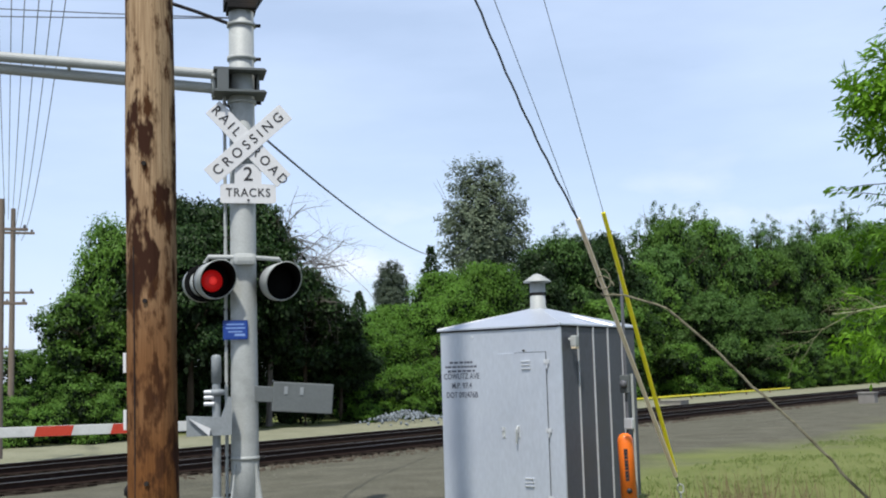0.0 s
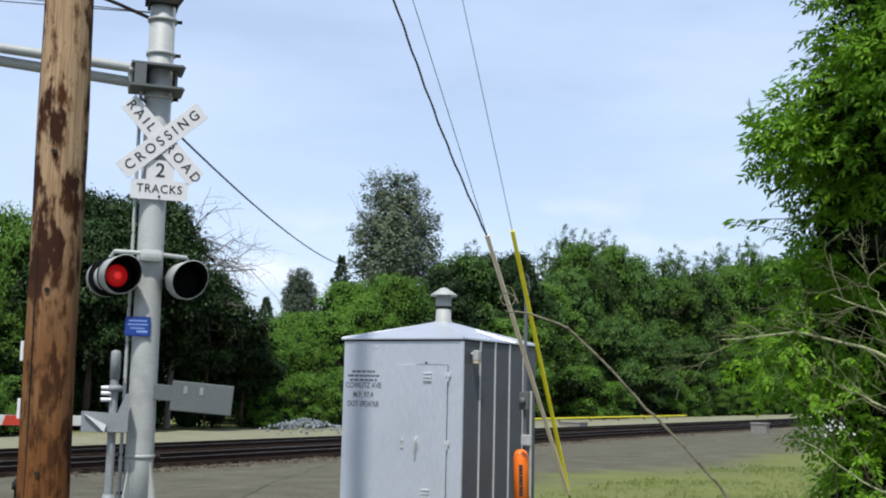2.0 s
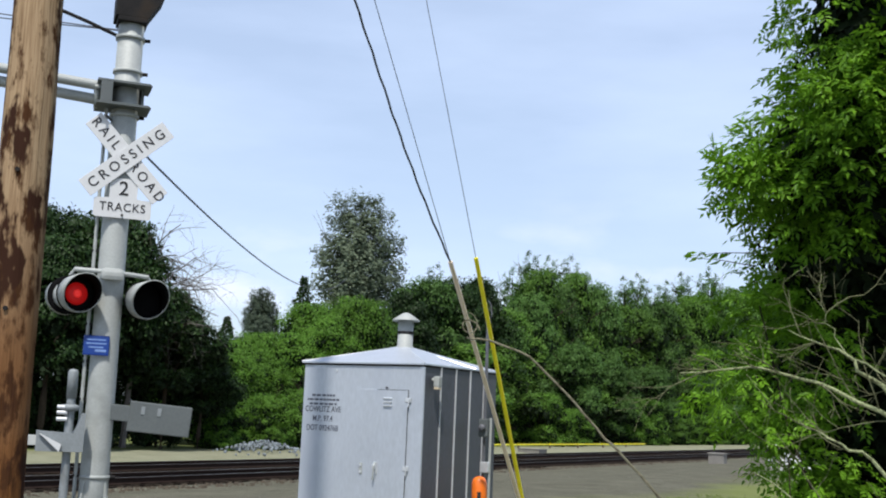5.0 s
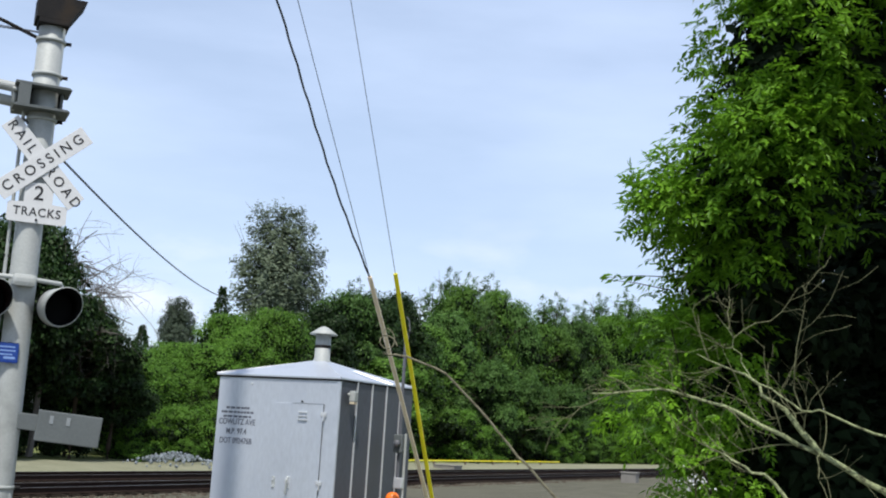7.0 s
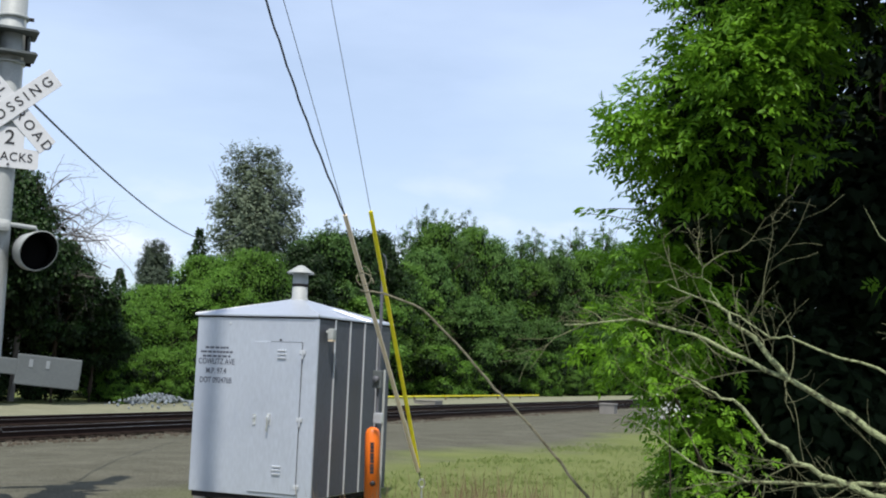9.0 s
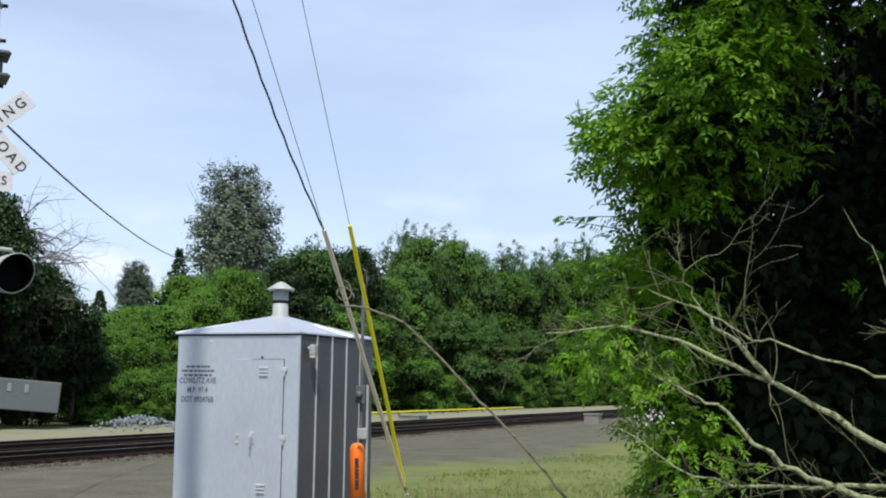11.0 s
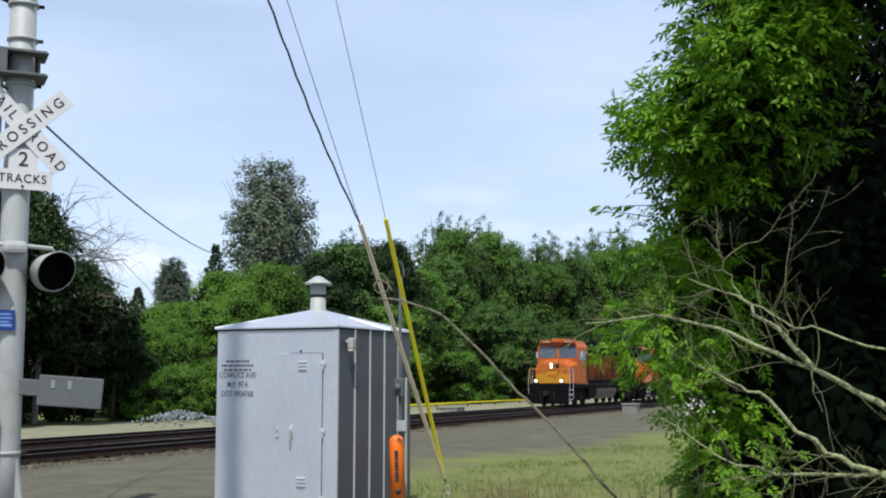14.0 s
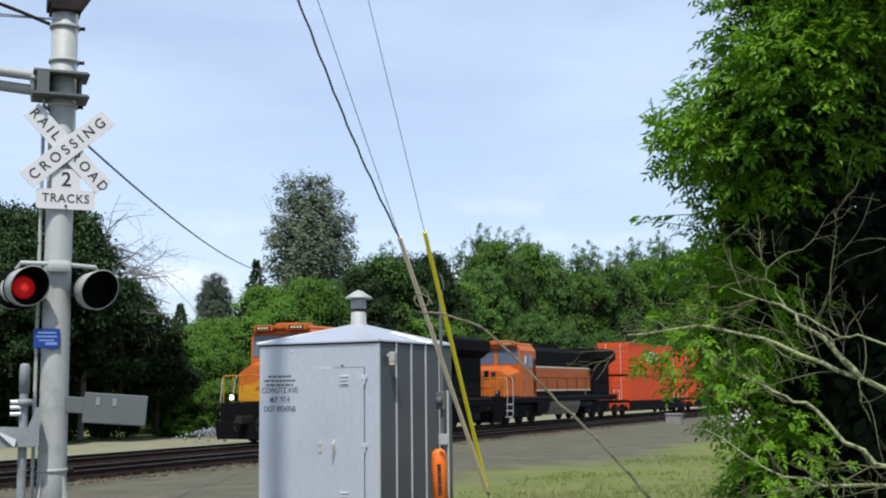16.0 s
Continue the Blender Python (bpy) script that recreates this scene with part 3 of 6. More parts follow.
def build_line():
    near, far = 22.7, 27.0
    # a ballast bed under each track
    bm = bmesh.new()
    ys = np.arange(-60, 260, 1.5)
    for prof in ([(21.15, -0.62), (21.35, -0.43), (21.5, -0.385), (24.0, -0.385), (24.5, -0.62)], [(25.1, -0.62), (25.6, -0.385), (28.5, -0.385), (29.3, -0.47), (30.0, -0.62)]):
        rows = []
        for y in ys:
            rows.append([bm.verts.new((-c, y, z + 0.02 * noise.noise(Vector((c * 2.1, y * 1.3, 0))))) for c, z in prof])
        for a, b in zip(rows, rows[1:]):
            for i in range(len(prof) - 1):
                bm.faces.new((a[i], b[i], b[i + 1], a[i + 1]))
    bed = part("ballast_bed", bm, BALLAST, m=TRACK)
    tagged(bed, "bed of brown crushed stone under the railway", "ballast", kind="structure")
    tie_bm = box(-1.3, 1.3, -0.11, 0.11, -0.17, 0.0, 0.012)
    tie_mesh = mesh_of(tie_bm, "tie", TIE)
    for label, c in (("railway track with rusty rails on dark wooden ties", near), ("far railway track with rusty rails on dark ties", far)):
        track = thing("railway_track", TRACK @ Matrix.Translation((-c, 0, LINE_Z)), label, "railway track", kind="structure")
        for side in (-0.755, 0.755):
            bm = bmesh.new()
            prism([(-0.07, -0.165), (0.07, -0.165), (0.065, -0.15), (0.012, -0.135), (0.010, -0.045), (0.036, -0.034), (0.036, -0.004), (-0.036, -0.004), (-0.036, -0.034), (-0.010, -0.045), (-0.012, -0.135), (-0.065, -0.15)], -60, 260, bm)
            rail = part("rail", bm, RAIL, track, m=Matrix.Translation((side, 0, 0)))
            part("rail_head", box(-0.026, 0.026, -60, 260, -0.0045, 0.0), RAILTOP, rail, "worn bright running surface")
        for i in range(150):
            ob = new("tie", tie_mesh)
            ob.parent = track
            ob.matrix_basis = pose(RNG.normal(0, 0.03), 6 + 0.6 * i + RNG.normal(0, 0.02), -0.168, 0, 0, RNG.normal(0, 0.5))


# ---- signal hut ----
HUT = Matrix.Translation((1.45, 14.23, 0)) @ pose(0, 0, 0, 0, 0, TURN)  # near right corner; front looks along -y, side along +x
HW, HD, Z0, Z1 = 1.79, 2.07, 0.12, 2.37


def build_hut():
    hut = thing("signal_hut", HUT, "grey sheet-metal railway signal hut with a low hipped roof", "equipment hut")
    bm = box(-HW, 0, 0, HD, Z0, Z1, 0.006)
    part("body", bm, ALU, hut)
    # side sheets with standing seams; the wall's shade is in the sheets' dark colour
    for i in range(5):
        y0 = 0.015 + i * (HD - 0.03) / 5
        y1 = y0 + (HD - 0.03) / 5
        part("side_panel", box(0.001, 0.012, y0 + 0.006, y1 - 0.006, Z0 + 0.01, Z1 - 0.01, 0.003), SHEET, hut, "sheet-metal side panel, darkened for the shade on the wall")
        if i:
            # sun caught on the seam edges is put into the pale colour
            part("side_seam", box(0.001, 0.032, y0 - 0.007, y0 + 0.007, Z0 + 0.01, Z1 - 0.01, 0.004), SEAM, hut, "standing seam, pale for the sun it catches")
    # corner flashing and front sheet joint
    part("corner_trim", box(-0.04, 0.016, -0.010, 0.022, Z0, Z1, 0.004), ALU, hut)
    # base frame and piers
    part("base_frame", box(-HW + 0.03, -0.03, 0.03, HD - 0.03, 0.05, Z0), DARK, hut, "dark steel skid frame")
    for x in (-HW + 0.15, -0.9, -0.15):
        for y in (0.12, HD - 0.12):
            part("pier", box(x - 0.09, x + 0.09, y - 0.09, y + 0.09, -0.12, 0.05, 0.01), CONCRETE, hut, "low concrete block")
    # roof: hipped, with a folded rim
    o, top, ax, ay = 0.030, 2.66, -HW / 2, HD / 2
    bm = bmesh.new()
    low = [bm.verts.new(p) for p in ((-HW - o, -o, Z1), (o, -o, Z1), (o, HD + o, Z1), (-HW - o, HD + o, Z1))]
    rim = [bm.verts.new((v.co.x, v.co.y, Z1 + 0.018)) for v in low]
    tip = [bm.verts.new(p) for p in ((ax - 0.07, ay - 0.07, top), (ax + 0.07, ay - 0.07, top), (ax + 0.07, ay + 0.07, top), (ax - 0.07, ay + 0.07, top))]
    bm.faces.new(low[::-1])
    for i in range(4):
        j = (i + 1) % 4
        bm.faces.new((low[i], low[j], rim[j], rim[i]))
        bm.faces.new((rim[i], rim[j], tip[j], tip[i]))
    bm.faces.new(tip)
    # dark strip added in place of the shadow line cast by the rim
    part("rim_shadow_strip", box(-HW - 0.012, 0.018, -0.014, HD + 0.012, Z1 - 0.022, Z1 - 0.002), DARK, hut, "dark strip for the shadow under the roof rim")
    roof = part("roof", bm, ALU, hut, "hipped sheet-metal roof")
    for i, (cx, cy) in enumerate(((-HW - o, -o), (o, -o), (o, HD + o), (-HW - o, HD + o))):
        part("hip_seam", tube([(cx, cy, Z1 + 0.022), (ax, ay, top + 0.006)], 0.010, 6), SEAM, roof, "bright folded hip seam")
    for k in (0.33, 0.66):
        y = HD * k
        part("roof_seam", tube([(o, y, Z1 + 0.022), (ax + (o - ax) * 0.12, ay + (y - ay) * 0.12, top - 0.03)], 0.010, 6), SEAM, roof)
    # vent stack
    vent = part("vent_pipe", lathe([(0.13, top - 0.05), (0.12, top + 0.0), (0.105, top + 0.02), (0.105, top + 0.36), (0.0, top + 0.36)], 28, m=Matrix.Translation((ax, ay, 0))), GALV, hut, "round galvanised vent pipe")
    part("vent_band", lathe([(0.107, top + 0.17), (0.112, top + 0.18), (0.112, top + 0.20), (0.107, top + 0.21)], 28, m=Matrix.Translation((ax, ay, 0))), DARK, vent)
    part("vent_cap", lathe([(0.0, top + 0.47), (0.05, top + 0.455), (0.185, top + 0.365), (0.187, top + 0.35), (0.17, top + 0.352), (0.0, top + 0.40)], 28, m=Matrix.Translation((ax, ay, 0))), GALV, vent, "conical rain cap")
    # door with its joint, hinges, latch and louvres
    door = part("door", box(-0.90, -0.20, -0.012, 0.004, 0.17, 2.05, 0.004), ALU, hut, "flush sheet-metal door, shut")
    for a in ((-0.204, -0.200, 0.167, 2.053), (-0.66, -0.200, 2.049, 2.053), (-0.902, -0.200, 0.166, 0.170)):
        part("door_gap", box(a[0], a[1], -0.014, -0.002, a[2], a[3]), DARK, door)
    for z in (1.93, 1.09, 0.27):
        hinge = part("hinge", box(-0.235, -0.155, -0.022, -0.008, z - 0.028, z + 0.028, 0.004), SEAM, door, "small bright hinge")
        part("hinge_pin", rod((-0.185, -0.024, z - 0.085), (-0.185, -0.024, z + 0.01), 0.011), SEAM, hinge)
    for z in (1.84, 0.40):
        for k in range(3):
            # light caught by the louvres is put into the pale seam colour
            part("louvre", box(-0.55, -0.425, -0.034, -0.011, z + 0.045 * k, z + 0.045 * k + 0.022, 0.007), SEAM, door, "pressed louvre, pale for the light it catches")
    latch = part("latch_plate", box(-0.655, -0.605, -0.022, -0.010, 1.0, 1.15, 0.004), SEAM, door)
    part("latch_handle", tube([(-0.63, -0.03, 1.14), (-0.63, -0.055, 1.10), (-0.635, -0.055, 0.98), (-0.64, -0.05, 0.93)], 0.013, 8), GALV, latch, "drop handle")
    part("padlock", box(-0.66, -0.615, -0.06, -0.025, 1.06, 1.12, 0.01), SEAM, latch)
    hasp = part("hasp", box(-0.87, -0.825, -0.02, 0.0, 0.99, 1.13, 0.005), GALV, hut, "small hasp plate")
    for z in (1.015, 1.10):
        part("hasp_bolt", rod((-0.848, -0.03, z), (-0.848, -0.018, z), 0.016), SEAM, hasp)
    part("roof_bolt", rod((-0.52, -0.02, 2.075), (-0.52, 0.0, 2.075), 0.012), DARK, hut)
    # lettering on the front
    cx = -1.47
    for i, w in enumerate((0.36, 0.50, 0.43)):
        z = 1.955 - 0.055 * i
        x = cx - w / 2
        while x < cx + w / 2:
            step = min(RNG.uniform(0.03, 0.09), cx + w / 2 - x + 0.001)
            part("lettering_bar", box(x, x + step * 0.8, -0.003, 0.002, z - 0.014, z + 0.014), FADED, hut, "faded unreadable stencilled line")
            x += step
    for text, z, size, sq in (("COWLITZ AVE", 1.775, 0.105, 0.80), ("M.P. 97.4", 1.655, 0.105, 0.80), ("DOT 092476B", 1.535, 0.105, 0.78)):
        words(text, size, hut, Matrix.Translation((cx, -0.003, z)) @ FACE_NEAR, FADED, squeeze=sq)
    # lamp on the side, conduits behind the corner
    lamp = part("side_lamp", box(0.05, 0.13, 0.16, 0.26, 2.10, 2.24, 0.02), GALV, hut, "small weathered wall lamp")
    part("lamp_arm", rod((0.01, 0.21, 2.20), (0.06, 0.21, 2.18), 0.02), GALV, lamp)
    part("lamp_glass", box(0.055, 0.125, 0.165, 0.255, 2.075, 2.102, 0.01), CREAM, lamp)
    part("roof_vent_screw", box(-1.30, -1.27, -0.012, 0, 2.26, 2.29, 0.004), SEAM, hut)


def build_service_post():
    """Conduit riser with meter boxes beside the hut."""
    post = thing("service_riser", Matrix.Translation((2.38, 15.15, 0)) @ pose(0, 0, 0, 0, 0, TURN), "grey conduit riser with meter boxes beside the hut", "conduit")
    part("riser_pipe", tube([(0, 0, 0), (0, 0, 3.0)], 0.022, 10), PVC, post)
    part("thin_pipe", tube([(0.09, 0, 0), (0.09, 0, 1.75)], 0.018, 8), GALV, post)
    part("weather_head", lathe([(0.022, 2.97), (0.036, 3.0), (0.038, 3.04), (0.02, 3.08), (0, 3.085)], 14), PVC, post, "rounded weather head")
    part("meter_box", box(-0.05, 0.08, -0.08, 0.02, 1.50, 1.74, 0.015), DULL, post, "grey meter box")
    part("meter_glass", lathe([(0.0, 0.0), (0.045, 0.0), (0.048, 0.04), (0.03, 0.055), (0, 0.06)], 18, m=Matrix.Translation((0.015, -0.08, 1.62)) @ pose(0, 0, 0, 90, 0, 0)), PVC, post, "round meter")
    part("switch_box", box(-0.02, 0.10, -0.07, 0.02, 1.04, 1.18, 0.012), SEAM, post)
    wirebm = tube([(0.0, 0, 3.05), (0.05, -0.08, 3.0), (0.10, -0.10, 3.10), (0.06, -0.06, 3.25), (0, -0.02, 3.3)], 0.008, 6)
    part("drip_loop", wirebm, WIRE, post, "looped service wire")


def build_marker():
    """Orange cable-warning post."""
    mk = thing("marker_post", pose(2.30, 14.75, 0, 0, -1.5, -10), "orange round plastic cable marker post with dark lettering", "marker post")
    part("post", lathe([(0.098, 0.0), (0.098, 0.88), (0.094, 0.93), (0.075, 0.98), (0.04, 1.005), (0.0, 1.01)], 28), MARKER, mk)
    for i in range(9):
        z = 0.80 - 0.045 * i
        w = (0.018, 0.024, 0.016)[i % 3]
        bm = bmesh.new()
        for k in range(3):
            a = radians(-100 + 9 * k)
            x, y = 0.0985 * math.cos(a), 0.0985 * math.sin(a)
            box(x - 0.008, x + 0.008, y - 0.004, y + 0.003, z - w, z + w, bm=bm)
        part("warning_bar", bm, INK, mk, "dark unreadable lettering line")
    part("round_mark", lathe([(0.0, 0.0), (0.035, 0.0), (0.035, 0.004), (0, 0.004)], 16, m=Matrix.Translation((0.012, -0.0985, 0.30)) @ pose(0, 0, 0, 90, 0, 0)), INK, mk)


# ---- crossing signal ----
SIG = pose(-2.28, 13.43, 0, 0, 0, 14)


def flasher(sig, x, y, z, yaw, front):
    """One lamp unit: background disc, hood, housing; the lit lens is keyed to turn away."""
    m = Matrix.Translation((x, y, z)) @ pose(0, 0, 0, 90, 0, yaw)
    lampm = part("lamp_unit", lathe([(0.0, -0.20), (0.11, -0.20), (0.15, -0.15), (0.16, -0.05), (0.16, 0.0)], 28), GALV, sig, "grey flashing-light unit", m)
    part("back_disc", lathe([(0.15, 0.0), (0.214, -0.012), (0.220, -0.004), (0.214, 0.004), (0.15, 0.012)], 40), BLACKP, lampm, "black background disc")
    # hood: an open scoop, longer above than below
    bm = bmesh.new()
    n, ring0, ring1 = 40, [], []
    for j in range(n):
        a = 2 * math.pi * j / n
        L = 0.14 + 0.20 * (0.5 + 0.5 * math.sin(a))
        ring0.append((math.cos(a), math.sin(a), 0.0))
        ring1.append((math.cos(a), math.sin(a), L))
    quad = [[bm.verts.new((r * c, r * s, h)) for c, s, h in ring] for r, ring in ((0.208, ring0), (0.216, ring1), (0.204, ring1), (0.198, ring0))]
    for a, b in zip(quad, quad[1:] + quad[:1]):
        for j in range(n):
            f = bm.faces.new((a[j], a[(j + 1) % n], b[(j + 1) % n], b[j]))
            f.smooth = True
            f.material_index = 1 if a is quad[2] else 0
    part("hood", bm, [GALV, BLACKP], lampm, "deep round sun hood")
    part("lens", lathe([(0.0, 0.012), (0.16, 0.010), (0.155, 0.0)], 32), LENS_OFF, lampm, "unlit dark red lens")
    if not front:
        return None
    # drum that carries the lit face; it turns to the front when the lamp flashes
    drum = part("lit_drum", lathe([(0.0, 0.060), (0.06, 0.056), (0.118, 0.034), (0.126, 0.022), (0.0, 0.022)], 32), LENS_ON, lampm, "glowing red lens")
    part("lit_core", lathe([(0.0, 0.069), (0.03, 0.066), (0.045, 0.060), (0.0, 0.058)], 16), LENS_HOT, drum)
    return drum


def board(sig, length, width, tilt, z, y, name, label):
    return part(name, box(-length / 2, length / 2, -0.004, 0.004, -width / 2, width / 2, 0.003), WHITE, sig, label, Matrix.Translation((0.055, y, z)) @ pose(0, 0, 0, 0, tilt, 0))


def build_signal():
    sig = thing("crossing_signal", SIG, "grey steel cantilever railway crossing signal with crossbuck and red flashers", "crossing signal")
    # mast with base flanges
    mast = part("mast", lathe([(0.165, 0.1), (0.158, 0.9), (0.150, 3.0), (0.146, 8.8), (0, 8.8)], 36), GALV, sig, "round galvanised mast")
    part("base_plate", box(-0.30, 0.30, -0.30, 0.30, 0.06, 0.11, 0.01), GALV, sig)
    part("footing", box(-0.5, 0.5, -0.5, 0.5, -0.25, 0.06, 0.03), CONCRETE, sig, "concrete footing")
    for k in range(4):
        a = radians(45 + 90 * k)
        bm = prism([(0.15, 0.1), (0.31, 0.1), (0.17, 0.86), (0.15, 0.86)], -0.012, 0.012)
        part("gusset", bm, GALV, sig, "", pose(0, 0, 0, 0, 0, 45 + 90 * k))
        part("anchor_bolt", rod((0.24 * math.cos(a + 0.4), 0.24 * math.sin(a + 0.4), 0.1), (0.24 * math.cos(a + 0.4), 0.24 * math.sin(a + 0.4), 0.2), 0.018), SEAM, sig)
    for z in (0.92, 5.59, 6.00, 5.06):
        clamp = part("band_clamp", lathe([(0.158, z - 0.02), (0.170, z - 0.02), (0.170, z + 0.02), (0.158, z + 0.02)], 28), GALV, sig)
        part("clamp_bolt", rod((0.16, -0.02, z), (0.225, -0.03, z), 0.022), DARK, clamp)
    # conduit clipped to the mast
    conduit = part("conduit", tube([(-0.205, -0.03, 0.1), (-0.205, -0.03, 2.0), (-0.205, -0.03, 5.2)], 0.020, 10), GALV, sig, "thin conduit")
    for i in range(11):
        part("conduit_clip", box(-0.232, -0.16, -0.045, -0.01, 0.5 + 0.42 * i, 0.53 + 0.42 * i), DARK, conduit)
    # cantilever bracket and twin-tube arm
    br = part("arm_bracket", box(-0.30, -0.17, -0.30, 0.17, 5.14, 5.40, 0.008), DULL, sig, "dark grey bolted bracket")
    for z in (5.125, 5.385):
        part("bracket_shelf", prism([(-0.34, z), (0.27, z), (0.24, z + 0.026), (-0.34, z + 0.026)], -0.30, 0.17), DULL, br)
    part("bracket_cheek", box(0.17, 0.20, -0.10, 0.17, 5.152, 5.384, 0.006), DULL, br)
    part("bracket_back", box(-0.24, 0.22, 0.14, 0.20, 5.18, 5.38, 0.008), GALV, br)
    for y in (-0.17, 0.02):
        part("flange_bolt", rod((-0.36, y, 5.33), (-0.30, y, 5.33), 0.026, sides=8), GALV, br)
    part("arm_flange", lathe([(0.0, -0.02), (0.15, -0.02), (0.15, 0.02), (0.0, 0.02)], 24, m=Matrix.Translation((-0.33, 0.0, 5.27)) @ pose(0, 0, 0, 0, 90, 0)), GALV, br, "round bolted flange")
    arm = part("arm_tube", rod((-0.24, -0.06, 5.375), (-8.6, -0.06, 5.78), 0.058, sides=18), GALV, sig, "long round cantilever tube")
    part("arm_tube", rod((-0.24, 0.06, 5.235), (-8.6, 0.06, 5.76), 0.062, sides=18), GALV, sig, "long round cantilever tube")
    for i in range(8):
        x = -0.9 - 1.05 * i
        part("arm_strut", rod((x, -0.06, 5.407 + 0.051 * i), (x, 0.06, 5.276 + 0.066 * i), 0.02), GALV, arm)
    part("arm_tie_rod", rod((-0.1, -0.05, 7.5), (-5.0, -0.05, 5.70), 0.02), GALV, sig)
    part("arm_upright", rod((-2.95, -0.06, 5.6), (-2.95, -0.06, 7.2), 0.045, sides=12), GALV, sig, "upright pipe on the arm")
    part("guy_rod", tube([(-0.15, 0, 6.02), (-0.5, 0.0, 6.14), (-4.0, 0.1, 7.2)], 0.022, 8), DARK, sig, "dark stay cable")
    part("mast_box", box(-0.17, 0.17, -0.20, 0.17, 6.16, 6.22, 0.01), DARK, sig)
    part("mast_box", prism([(-0.20, 6.22), (0.17, 6.22), (0.34, 6.50), (-0.2, 6.50)], -0.2, 0.2), DARK, sig, "dark flared bracket")
    # crossbuck: two crossed boards and the plate below
    b1 = board(sig, 1.18, 0.225, 46.5, 4.53, -0.185, "crossbuck_board", "white crossed board reading RAIL ROAD")
    b2 = board(sig, 1.18, 0.225, -42.0, 4.53, -0.200, "crossbuck_board", "white crossed board reading CROSSING")
    for text, x in (("RAIL", -0.365), ("ROAD", 0.35)):
        words(text, 0.158, b1, Matrix.Translation((x, -0.006, 0)) @ FACE_NEAR, INK, squeeze=0.95, gap=1.5)
    words("CROSSING", 0.158, b2, Matrix.Translation((0, -0.006, 0)) @ FACE_NEAR, INK, squeeze=1.0, gap=1.52)
    plate = part("track_plate", prism([(-0.30, 0.0), (0.30, 0.0), (0.32, 0.02), (0.32, 0.20), (0.30, 0.22), (0.155, 0.23), (0.155, 0.40), (0.10, 0.46), (-0.10, 0.46), (-0.155, 0.40), (-0.155, 0.23), (-0.30, 0.22), (-0.32, 0.20), (-0.32, 0.02)], -0.008, 0.0), WHITE, sig, "white plate reading 2 TRACKS", Matrix.Translation((0.05, -0.170, 3.835)))
    words("2", 0.23, plate, Matrix.Translation((0.0, -0.0105, 0.335)) @ FACE_NEAR, INK)
    words("TRACKS", 0.138, plate, Matrix.Translation((0, -0.0105, 0.120)) @ FACE_NEAR, INK, squeeze=0.93, gap=1.12)
    part("plate_bolt", rod((0.0, -0.02, 0.035), (0.0, 0.0, 0.035), 0.014), DARK, plate)
    # lamps on a cross-arm
    cross = part("lamp_cross_arm", tube([(-0.44, -0.06, 3.15), (-0.40, -0.10, 3.22), (0, -0.17, 3.21), (0.40, -0.10, 3.19), (0.44, -0.06, 3.12)], 0.026, 10), GALV, sig, "pipe cross-arm")
    part("junction_box", box(-0.13, 0.13, -0.25, -0.13, 3.11, 3.25, 0.05), GALV, cross, "cast junction box")
    drums = [flasher(sig, -0.375, -0.17, 2.935, 16, True), flasher(sig, 0.36, -0.17, 2.91, 16, True)]
    for x, yaw in ((-0.45, 185), (0.42, 172)):
        flasher(sig, x, 0.16, 2.94, yaw, False)
    # blue notice
    blue = part("blue_notice", box(-0.25, 0.03, -0.178, -0.170, 2.265, 2.485, 0.012), BLUE, sig, "small blue emergency notice plate")
    for i, (x0, x1) in enumerate(((-0.21, -0.01), (-0.22, 0.0), (-0.19, -0.03), (-0.12, 0.0))):
        part("notice_line", box(x0, x1, -0.1805, -0.1785, 2.430 - 0.042 * i, 2.445 - 0.042 * i + (0.012 if i == 3 else 0)), PALEBLUE, blue)
    return drums


